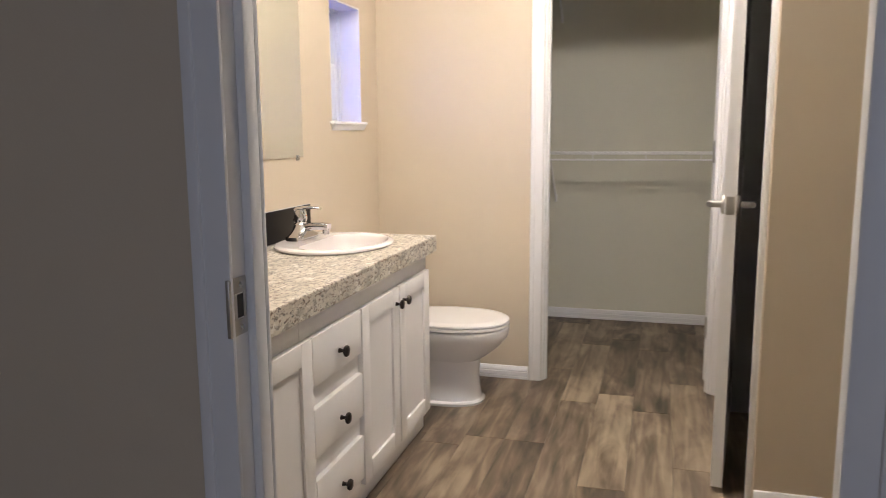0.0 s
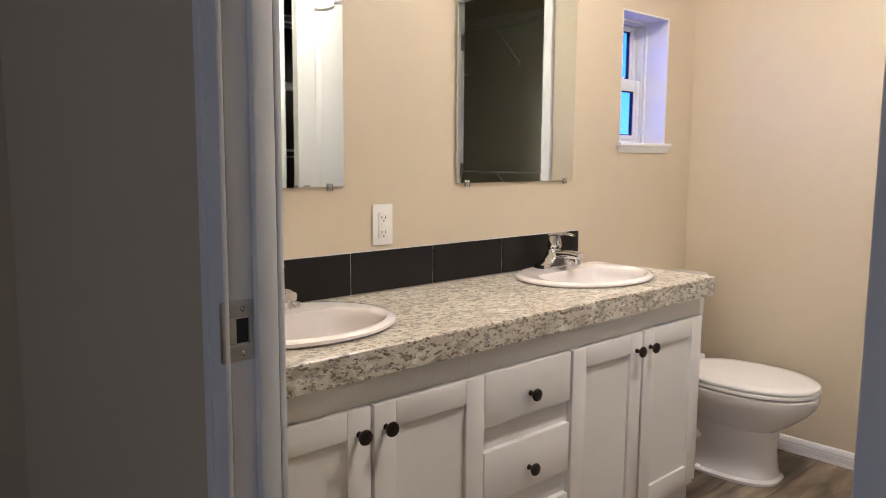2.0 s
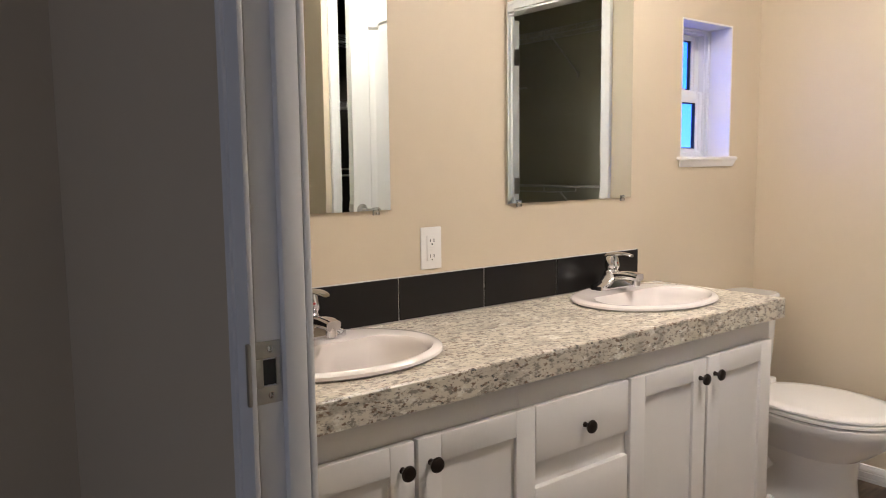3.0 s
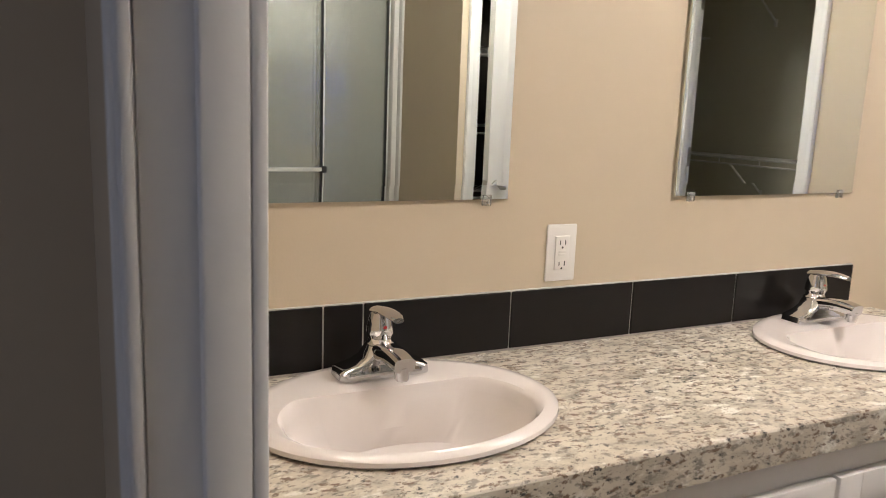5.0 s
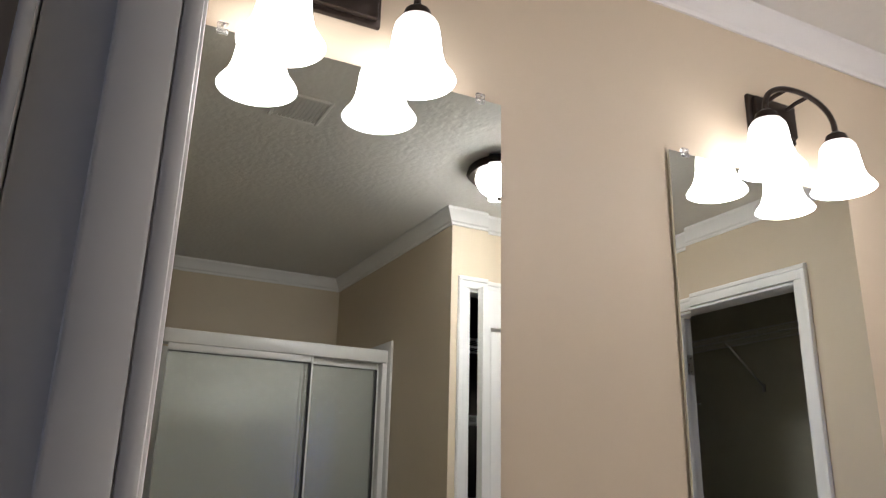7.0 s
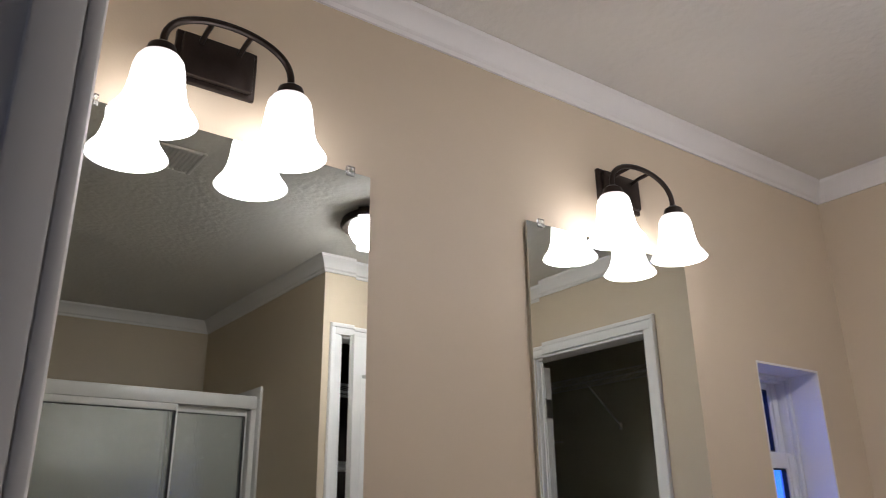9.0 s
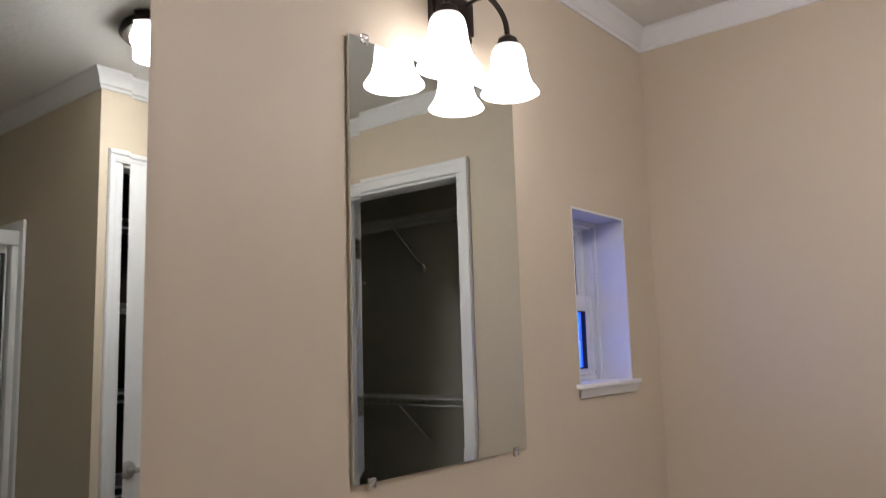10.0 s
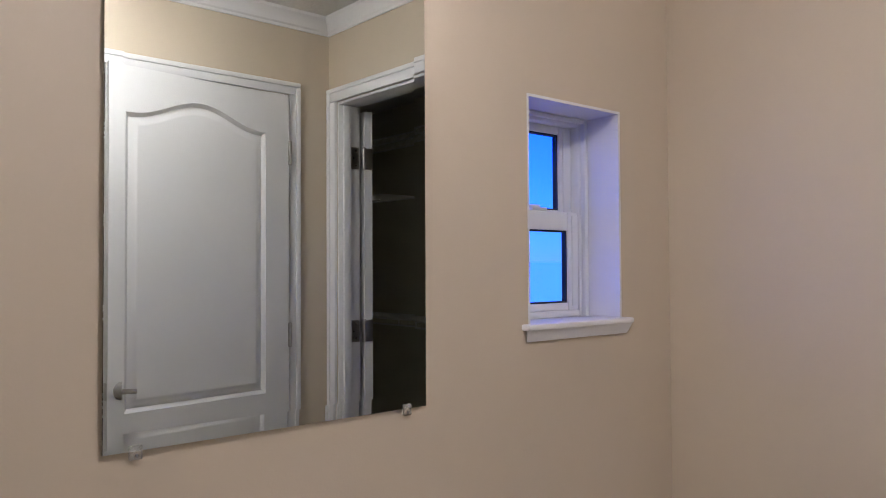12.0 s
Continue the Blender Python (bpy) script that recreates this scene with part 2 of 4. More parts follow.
def finish(bm, name, material, smooth=True, angle=35):
    bmesh.ops.recalc_face_normals(bm, faces=bm.faces)
    me = bpy.data.meshes.new(name)
    if smooth:
        for f in bm.faces:
            f.smooth = True
        for e in bm.edges:
            e.smooth = len(e.link_faces) == 2 and e.calc_face_angle(0) < radians(angle)
    bm.to_mesh(me)
    bm.free()
    me.materials.append(material)
    return me


def part(name, bm, material, parent, label=""):
    """One mesh object under a thing or a part."""
    ob = new(name, finish(bm, name, material))
    ob.parent = parent
    if label:
        ob["label"] = label
    return ob


def thing(name, at, label, category, group="", turn=0):
    ob = new(name)
    ob.empty_display_size = 0.1
    ob.matrix_world = pose(*at, 0, 0, turn)
    return tagged(ob, label, category, group)


def setting(name, bm, material, label="", category=""):
    return tagged(new(name, finish(bm, name, material)), label, category or name.split("_")[0], kind="structure")


def B():
    return bmesh.new()


def boxes(*rows):
    bm = B()
    for r in rows:
        box(bm, *r)
    return bm


# ---- the shell ----
XW, YB, X1, YS, YF, YE = -1.30, 3.69, 0.298, 2.645, 1.282, 1.214    # vanity wall, back wall, linen wall, shower return, front wall in and out
ZC = 2.35
CX0, CX1, CY = -1.30, 1.95, 4.95                                 # closet
SX = 1.70                                                        # shower back
WY0, WY1, WZ0, WZ1 = 3.17, 3.49, 1.19, 1.685                     # window opening
OUT = -1.46
setting("wall_west", boxes((OUT, XW, YE, WY0, 0, ZC), (OUT, XW, WY1, CY + 0.1, 0, ZC), (OUT, XW, WY0, WY1, 0, WZ0), (OUT, XW, WY0, WY1, WZ1, ZC)), WALL, "beige panelled bathroom wall with a small window", "wall")
DL, DR, DH = -0.512, 0.235, 1.998                                 # closet opening
setting("wall_north", boxes((XW, DL, YB, YB + 0.1, 0, ZC), (DR, CX1, YB, YB + 0.1, 0, ZC), (DL, DR, YB, YB + 0.1, DH, ZC)), WALL, "beige bathroom wall with the closet opening", "wall")
LY0, LY1, LH = 2.725, 3.50, 2.012                                # linen opening
setting("wall_linen", boxes((X1, X1 + 0.09, YS, LY0, 0, ZC), (X1, X1 + 0.09, LY1, YB, 0, ZC), (X1, X1 + 0.09, LY0, LY1, LH, ZC)), WALL, "beige wall holding the linen closet door", "wall")
setting("wall_return", boxes((X1 + 0.09, SX, YS, YS + 0.09, 0, ZC)), WALL, "beige return wall beside the shower", "wall")
# thin near-black sheets added over the inner walls, so the gap reads unlit
setting("wall_linen_back", boxes((0.95, 1.03, YS + 0.09, YB, 0, ZC), (X1 + 0.09, 0.95, YS + 0.091, YS + 0.096, 0, ZC), (X1 + 0.09, 0.95, YB - 0.006, YB - 0.001, 0, ZC), (X1 + 0.091, X1 + 0.096, YS + 0.096, LY0, 0, ZC), (X1 + 0.091, X1 + 0.096, LY1, YB - 0.006, 0, ZC)), LINEN_GLOOM, "linen closet back and added near-black sheets that hold its gloom", "wall")
EL, ER, EH = -0.582, 0.222, 2.03                                  # bathroom entry
setting("wall_south", boxes((XW, EL - 0.018, YE, YF, 0, ZC), (ER + 0.018, SX + 0.1, YE, YF, 0, ZC), (EL - 0.018, ER + 0.018, YE, YF, EH + 0.018, ZC)), WALL, "wall between the bedroom and the bathroom", "wall")
setting("wall_east", boxes((SX, SX + 0.1, YF, YS + 0.09, 0, ZC)), WALL, "beige wall behind the shower", "wall")
setting("wall_closet_back", boxes((CX0, CX1 + 0.1, CY, CY + 0.1, 0, ZC)), CLOSET_WALL, "plain closet back wall", "wall")
setting("wall_closet_side", boxes((CX1, CX1 + 0.1, YB, CY, 0, ZC)), CLOSET_WALL, "plain closet side wall", "wall")
setting("ceiling", boxes((OUT, SX + 0.1, YE, YB, ZC, ZC + 0.1), (OUT, CX1 + 0.1, YB, CY + 0.1, ZC, ZC + 0.1)), CEILING, "white knockdown-textured ceiling", "ceiling")
setting("floor", boxes((OUT, SX + 0.1, YE, YB, -0.15, -0.006), (OUT, CX1 + 0.1, YB, CY + 0.1, -0.15, -0.006)), SUBFLOOR, "floor of worn grey-brown wood-look planks", "floor")
setting("floor_bedroom", boxes((-1.67, 3.0, -3.4, YE, -0.15, -0.004)), CARPET, "plain bedroom floor", "floor")
setting("ceiling_bedroom", boxes((-1.77, 3.0, -3.5, YE, ZC, ZC + 0.1)), CEILING, "white bedroom ceiling", "ceiling")
setting("wall_bedroom_west", boxes((-1.77, -1.67, -3.5, YE + 0.1, -0.15, ZC)), WALL, "plain bedroom wall", "wall")
setting("wall_bedroom_east", boxes((3.0, 3.1, -3.5, YE + 0.1, -0.15, ZC)), WALL, "plain bedroom wall", "wall")
setting("wall_bedroom_north", boxes((-1.67, OUT, YE, YE + 0.1, -0.15, ZC), (SX + 0.1, 3.0, YE, YE + 0.1, -0.15, ZC)), WALL, "plain bedroom wall", "wall")
# this opening is made up to hold the fill lamp
setting("wall_bedroom_south", boxes((-1.67, 0.15, -3.5, -3.4, -0.15, ZC), (2.05, 3.0, -3.5, -3.4, -0.15, ZC), (0.15, 2.05, -3.5, -3.4, -0.15, 0.6), (0.15, 2.05, -3.5, -3.4, 2.1, ZC)), WALL, "unseen bedroom wall with a made-up window opening", "wall")
setting("ground", boxes((-600, 600, -600, 600, -0.9, -0.8)), PALE_GROUND, "pale open ground outside at dusk", "ground")

# added emissive panel: sky glow laid over the darker ground at the horizon
HORIZON_GLOW = glowing("horizon_glow", (0.05, 0.19, 1.0, 1), 1.6)
setting("backdrop", boxes((-23, -22, -60, 90, -0.8, 1.55)), HORIZON_GLOW, "added glowing blue panel standing in for sky along the horizon", "backdrop")


def run(name, profile, a, b, out, material, label="", cut_a=0.0, cut_b=0.0):
    """A moulding from a to b; profile in (out from the wall, up); cut: how much longer the outer points run at each end."""
    a, b, out = Vector(a), Vector(b), Vector(out)
    d = (b - a).normalized()
    loops = []
    for end, cut, sign in ((a, cut_a, -1), (b, cut_b, 1)):
        loops.append([end + out * o + Vector((0, 0, u)) + d * (sign * cut * o) for o, u in profile])
    bm = rings(B(), loops)
    return tagged(new(name, finish(bm, name, material, angle=20)), label, "trim", kind="structure")


CROWN = [(0, -0.070), (0.006, -0.070), (0.008, -0.060), (0.014, -0.054), (0.019, -0.041), (0.029, -0.023), (0.035, -0.016), (0.039, -0.011), (0.042, -0.001), (0, -0.001)]
for name, a, b, o, ca, cb in (
        ("trim_crown_1", (XW, YF, ZC), (XW, YB, ZC), (1, 0, 0), -1, -1),
        ("trim_crown_2", (XW, YB, ZC), (X1, YB, ZC), (0, -1, 0), -1, -1),
        ("trim_crown_3", (X1, YB, ZC), (X1, YS, ZC), (-1, 0, 0), -1, 1),
        ("trim_crown_4", (X1, YS, ZC), (SX, YS, ZC), (0, -1, 0), 1, -1),
        ("trim_crown_5", (SX, YS, ZC), (SX, YF, ZC), (-1, 0, 0), -1, -1),
        ("trim_crown_6", (SX, YF, ZC), (XW, YF, ZC), (0, 1, 0), -1, -1)):
    run(name, CROWN, a, b, o, TRIM, "white crown moulding along the ceiling", ca, cb)
BASE = [(0, 0.001), (0.012, 0.001), (0.012, 0.012), (0.0095, 0.014), (0.012, 0.017), (0.012, 0.034), (0.0095, 0.037), (0.012, 0.040), (0.010, 0.052), (0.006, 0.060), (0, 0.062)]
for name, a, b, o in (
        ("baseboard_1", (XW, YB, 0), (DL - 0.06, YB, 0), (0, -1, 0)),
        ("baseboard_2", (XW, 3.02, 0), (XW, YB - 0.012, 0), (1, 0, 0)),
        ("baseboard_3", (X1, YS, 0), (0.86, YS, 0), (0, -1, 0)),
        ("baseboard_4", (CX0, CY, 0), (CX1, CY, 0), (0, -1, 0)),
        ("baseboard_5", (CX1, YB + 0.1, 0), (CX1, CY - 0.012, 0), (-1, 0, 0)),
        ("baseboard_6", (CX0, YB + 0.1, 0), (CX0, CY - 0.012, 0), (1, 0, 0)),
        ("baseboard_7", (-1.67, YE, 0), (EL - 0.07, YE, 0), (0, -1, 0))):
    run(name, BASE, a, b, o, TRIM, "low white fluted baseboard")


def casing(name, axis, wall, out, lo, hi, top, width=0.057, thick=0.013, label="white door casing"):
    """Flat casing with a stepped face round three sides of an opening, on a wall across x or y."""
    bm = B()

    def put(u0, u1, z0, z1, t, bv):
        w0, w1 = sorted((wall, wall + out * t))
        if axis == "y":
            box(bm, u0, u1, w0, w1, z0, z1, bv)
        else:
            box(bm, w0, w1, u0, u1, z0, z1, bv)
    for u0, u1, z0, z1 in ((lo - width, lo, 0, top), (hi, hi + width, 0, top), (lo - width, hi + width, top, top + width)):
        put(u0, u1, z0, z1, thick, 0.003)
    for u0, u1, z0, z1 in ((lo - width + 0.002, lo - width + 0.02, 0, top + width - 0.02), (hi + width - 0.02, hi + width - 0.002, 0, top + width - 0.02), (lo - width + 0.002, hi + width - 0.002, top + width - 0.02, top + width - 0.002)):
        put(u0, u1, z0, z1, thick + 0.005, 0.003)
    return setting(name, bm, TRIM, label, "trim")


casing("trim_closet_casing", "y", YB, -1, DL, DR, DH)
casing("trim_closet_casing_inner", "y", YB + 0.1, 1, DL, DR, DH)
casing("trim_linen_casing", "x", X1, -1, LY0, LY1, LH, 0.05)
casing("trim_entry_casing_bath", "y", YF, 1, EL + 0.015, ER - 0.008, EH - 0.008, 0.05, 0.011)
casing("trim_entry_casing_bedroom", "y", YE, -1, EL + 0.004, ER - 0.020, EH + 0.006, 0.06, 0.009)
# jambs with their stops
setting("trim_closet_jamb", boxes((DL, DL + 0.012, YB + 0.001, YB + 0.099, 0, DH, 0.002), (DR - 0.012, DR, YB + 0.001, YB + 0.099, 0, DH, 0.002), (DL + 0.012, DR - 0.012, YB + 0.001, YB + 0.099, DH - 0.012, DH, 0.002),
                                (DL + 0.012, DL + 0.022, YB + 0.02, YB + 0.055, 0, DH - 0.012, 0.002), (DR - 0.022, DR - 0.012, YB + 0.02, YB + 0.055, 0, DH - 0.012, 0.002)), TRIM, "white closet door jamb", "trim")
setting("trim_linen_jamb", boxes((X1 + 0.001, X1 + 0.089, LY0, LY0 + 0.012, 0, LH, 0.002), (X1 + 0.001, X1 + 0.089, LY1 - 0.012, LY1, 0, LH, 0.002), (X1 + 0.001, X1 + 0.089, LY0 + 0.012, LY1 - 0.012, LH - 0.012, LH, 0.002)), TRIM, "white linen closet jamb", "trim")
setting("trim_entry_jamb", boxes((EL - 0.018, EL, YE + 0.001, YF - 0.001, 0, EH, 0.002), (ER, ER + 0.018, YE + 0.001, YF - 0.001, 0, EH, 0.002), (EL - 0.018, ER + 0.018, YE + 0.001, YF - 0.001, EH, EH + 0.017, 0.002),
                               (EL, EL + 0.015, 1.250, YF, 0, EH, 0.003), (ER - 0.010, ER, 1.245, YF - 0.004, 0, EH, 0.002), (EL + 0.01, ER - 0.01, 1.245, YF - 0.004, EH - 0.010, EH, 0.002)), TRIM, "white bathroom door jamb with its stop", "trim")

# strike plate on the entry jamb
sp = thing("strike_plate", (EL, 1.230, 0.905), "brushed nickel strike plate on the door jamb", "strike plate")
part("plate", boxes((-0.001, 0.002, -0.022, 0.019, -0.042, -0.019, 0.0008), (-0.001, 0.002, -0.022, 0.019, 0.019, 0.042, 0.0008), (-0.001, 0.002, -0.022, -0.006, -0.019, 0.019, 0.0008), (-0.001, 0.002, 0.012, 0.019, -0.019, 0.019, 0.0008)), NICKEL, sp)
part("latch_hole", boxes((-0.0005, 0.0006, -0.006, 0.012, -0.017, 0.017)), SLOT, sp, "dark latch hole")
part("lip", boxes((-0.003, 0.0035, -0.029, -0.0205, -0.042, 0.042, 0.0022)), NICKEL, sp)
for z in (-0.031, 0.031):
    part("screw", lathe(B(), [(0.0045, 0.0018), (0.0045, 0.0026), (0.003, 0.0034)], 12, (0, 0.004, z), "x"), CHROME, sp)

hl = thing("hinge_leaf", (ER, 1.234, 0.985), "nickel hinge leaf let into the door jamb", "hinge")
part("leaf", boxes((-0.0015, 0.001, -0.02, 0.018, -0.045, 0.045, 0.0006)), NICKEL, hl)
for z in (-0.03, 0.0, 0.03):
    part("screw", lathe(B(), [(0.004, -0.0012), (0.004, -0.002), (0.002, -0.0026)], 10, (0, 0.004 if z else -0.006, z), "x"), CHROME, hl)

for z in (0.268, 1.058, 1.773):
    cl = thing("hinge_leaf", (DR - 0.012, YB + 0.078, z), "nickel hinge leaf on the white closet door jamb", "hinge", "closet door hinges")
    part("leaf", boxes((-0.0025, 0.0, -0.022, 0.020, -0.045, 0.045, 0.0008)), NICKEL, cl)
    for dz in (-0.03, 0.0, 0.03):
        part("screw", lathe(B(), [(0.004, -0.0026), (0.004, -0.0034), (0.002, -0.004)], 10, (0, 0.004 if dz else -0.008, dz), "x"), CHROME, cl)

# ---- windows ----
# made-up window behind the fill lamp; its blind only blocks the sky
w2 = tagged(new("window_2_unseen"), "made-up bedroom window, its opaque blind keeping the sky out", "window", kind="structure")
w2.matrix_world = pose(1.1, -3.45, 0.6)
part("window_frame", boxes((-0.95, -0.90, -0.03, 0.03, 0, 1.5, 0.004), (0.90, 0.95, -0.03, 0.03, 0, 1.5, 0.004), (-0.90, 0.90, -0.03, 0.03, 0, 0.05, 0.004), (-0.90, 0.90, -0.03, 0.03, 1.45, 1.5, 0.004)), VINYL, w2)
part("sky_blocker", boxes((-0.90, 0.90, -0.004, 0.0, 0.05, 1.45)), PLASTIC, w2)
win = tagged(new("window_1"), "small white vinyl single-hung window", "window", kind="structure")
win.matrix_world = pose(XW, (WY0 + WY1) / 2, WZ0)
hw, hh = (WY1 - WY0) / 2, WZ1 - WZ0
part("window_liner", boxes((-0.158, 0, -hw - 0.001, -hw + 0.006, 0, hh), (-0.158, 0, hw - 0.006, hw + 0.001, 0, hh), (-0.158, 0, -hw + 0.006, hw - 0.006, hh - 0.006, hh + 0.001), (-0.158, 0, -hw + 0.006, hw - 0.006, -0.001, 0.006)), TRIM, win)
fr = part("window_frame", boxes((-0.158, -0.105, -hw + 0.006, -hw + 0.026, 0.006, hh - 0.006, 0.003), (-0.158, -0.105, hw - 0.026, hw - 0.006, 0.006, hh - 0.006, 0.003), (-0.158, -0.105, -hw + 0.026, hw - 0.026, hh - 0.024, hh - 0.006, 0.003), (-0.158, -0.105, -hw + 0.026, hw - 0.026, 0.006, 0.022, 0.003),
                            (-0.105, -0.092, hw - 0.019, hw - 0.006, 0.006, hh - 0.006, 0.003), (-0.105, -0.092, -hw + 0.006, -hw + 0.019, 0.006, hh - 0.006, 0.003), (-0.105, -0.092, -hw + 0.019, hw - 0.019, hh - 0.017, hh - 0.006, 0.003),
                            (-0.112, -0.098, hw - 0.012, hw - 0.006, 0.006, hh - 0.006, 0.002), (-0.112, -0.098, -hw + 0.006, -hw + 0.012, 0.006, hh - 0.006, 0.002)), VINYL, win)
zm = 0.240
for nm, z0, z1, x, st, top, low in (("upper_sash", zm, hh - 0.024, -0.142, 0.044, 0.020, 0.025), ("lower_sash", 0.022, zm + 0.02, -0.122, 0.036, 0.045, 0.018)):
    a, e = hw - 0.026, hw - 0.026 - st
    sh = part(nm, boxes((x - 0.01, x + 0.012, -a, -e, z0, z1, 0.003), (x - 0.01, x + 0.012, e, a, z0, z1, 0.003), (x - 0.01, x + 0.012, -e, e, z1 - top, z1, 0.003), (x - 0.01, x + 0.012, -e, e, z0, z0 + low, 0.003),
                          (x + 0.010, x + 0.016, e + 0.012, a - 0.004, z0 + 0.01, z1 - 0.008, 0.002), (x + 0.010, x + 0.016, -a + 0.004, -e - 0.012, z0 + 0.01, z1 - 0.008, 0.002)), VINYL, win)
    part("gasket", boxes((x - 0.006, x + 0.007, -e, -e + 0.004, z0 + low, z1 - top), (x - 0.006, x + 0.007, e - 0.004, e, z0 + low, z1 - top), (x - 0.006, x + 0.007, -e + 0.004, e - 0.004, z1 - top - 0.004, z1 - top), (x - 0.006, x + 0.007, -e + 0.004, e - 0.004, z0 + low, z0 + low + 0.004)), GASKET, sh)
    pn = part("pane", boxes((x - 0.001, x + 0.001, -e + 0.004, e - 0.004, z0 + low + 0.004, z1 - top - 0.004)), PANE, sh)
    pn.visible_shadow = False
part("sash_lock", boxes((-0.125, -0.11, -0.025, 0.025, zm + 0.02, zm + 0.028, 0.002), (-0.122, -0.114, -0.03, 0.005, zm + 0.028, zm + 0.034, 0.002)), VINYL, win)
part("window_sill", boxes((-0.10, 0.022, -hw - 0.02, hw + 0.02, -0.006, 0.007, 0.004)), TRIM, win)
apron = [(0.0, -0.030), (0.006, -0.030), (0.009, -0.024), (0.014, -0.012), (0.016, -0.006), (0.0, -0.006)]
part("apron", rings(B(), [[Vector((o, y - k * o, z)) for o, z in apron] for y, k in ((-hw - 0.006, 0.8), (hw + 0.006, -0.8))]), TRIM, win)


# ---- bathroom: vanity ----
VY0, VY1, VX, CT = 1.284, 3.012, -0.858, 0.763        # face frame plane, counter top height


def shaker(bm, w, h, t=0.018, rail=0.058):
    """A shaker panel in local y, z; its face looks along +x."""
    box(bm, -t, 0, -w / 2, -w / 2 + rail, 0, h, 0.002)
    box(bm, -t, 0, w / 2 - rail, w / 2, 0, h, 0.002)
    box(bm, -t, 0, -w / 2 + rail, w / 2 - rail, 0, rail, 0.002)
    box(bm, -t, 0, -w / 2 + rail, w / 2 - rail, h - rail, h, 0.002)
    box(bm, -t, -0.009, -w / 2 + rail, w / 2 - rail, rail, h - rail)
    return bm


def knob(parent, y, z):
    bm = lathe(B(), [(0.007, 0.0), (0.006, 0.004), (0.0045, 0.010), (0.006, 0.014), (0.0145, 0.018), (0.0165, 0.022), (0.0145, 0.0265), (0.006, 0.029)], 18, (0, y, z), "x")
    return part("knob", bm, BRONZE, parent, "dark bronze round knob")


van = thing("vanity_cabinet", (VX, VY0, 0), "white shaker vanity cabinet with dark bronze knobs", "cabinet")
D = VX - XW - 0.002
L = VY1 - VY0
part("body", boxes((-D, -0.019, L - 0.016, L, 0.0, 0.70, 0.001), (-D, -0.019, 0, 0.016, 0, 0.70), (-D, -0.019, 0.016, L - 0.016, 0.06, 0.075), (-D, -D + 0.01, 0.016, L - 0.016, 0.075, 0.70)), CABINET, van)
part("face_frame", boxes((-0.019, 0, 0, L, 0.632, 0.703, 0.001), (-0.019, 0, 0, L, 0.06, 0.100, 0.001), (-0.019, 0, 0, 0.05, 0.1, 0.632), (-0.019, 0, 0.66, 0.71, 0.1, 0.632), (-0.019, 0, 0.99, 1.04, 0.1, 0.632), (-0.019, 0, L - 0.05, L, 0.1, 0.632),
                         (-0.019, 0, 0.71, 0.99, 0.43, 0.52), (-0.019, 0, 0.71, 0.99, 0.235, 0.33), (-0.019, 0, 0.32, 0.37, 0.1, 0.632), (-0.019, 0, 1.32, 1.37, 0.1, 0.632)), CABINET, van)
part("toe_board", boxes((-0.05, -0.016, 0, L - 0.002, 0, 0.06, 0.001)), CABINET, van)
part("valance_joint", boxes((0, 0.0015, 0.664, 0.666, 0.64, 0.70)), CABINET, van)
for y0, y1, side in ((1.330, 1.650, 1), (1.659, 1.983, -1), (2.320, 2.648, 1), (2.659, 2.994, -1)):
    w = y1 - y0
    d = part("door", shaker(B(), w, 0.552), CABINET, van)
    d.location = (0.0185, (y0 + y1) / 2 - VY0, 0.085)
    knob(d, side * (w / 2 - 0.03), 0.50)
for z0, z1 in ((0.505, 0.637), (0.312, 0.445), (0.115, 0.250)):
    d = part("drawer_front", boxes((-0.018, 0, -0.162, 0.162, 0, z1 - z0, 0.003)), CABINET, van)
    d.location = (0.0185, 2.148 - VY0, z0)
    knob(d, 0, (z1 - z0) / 2 - 0.012)

SINKS = ((-1.090, 1.626), (-1.090, 2.70))
SRX, SRY = 0.198, 0.250


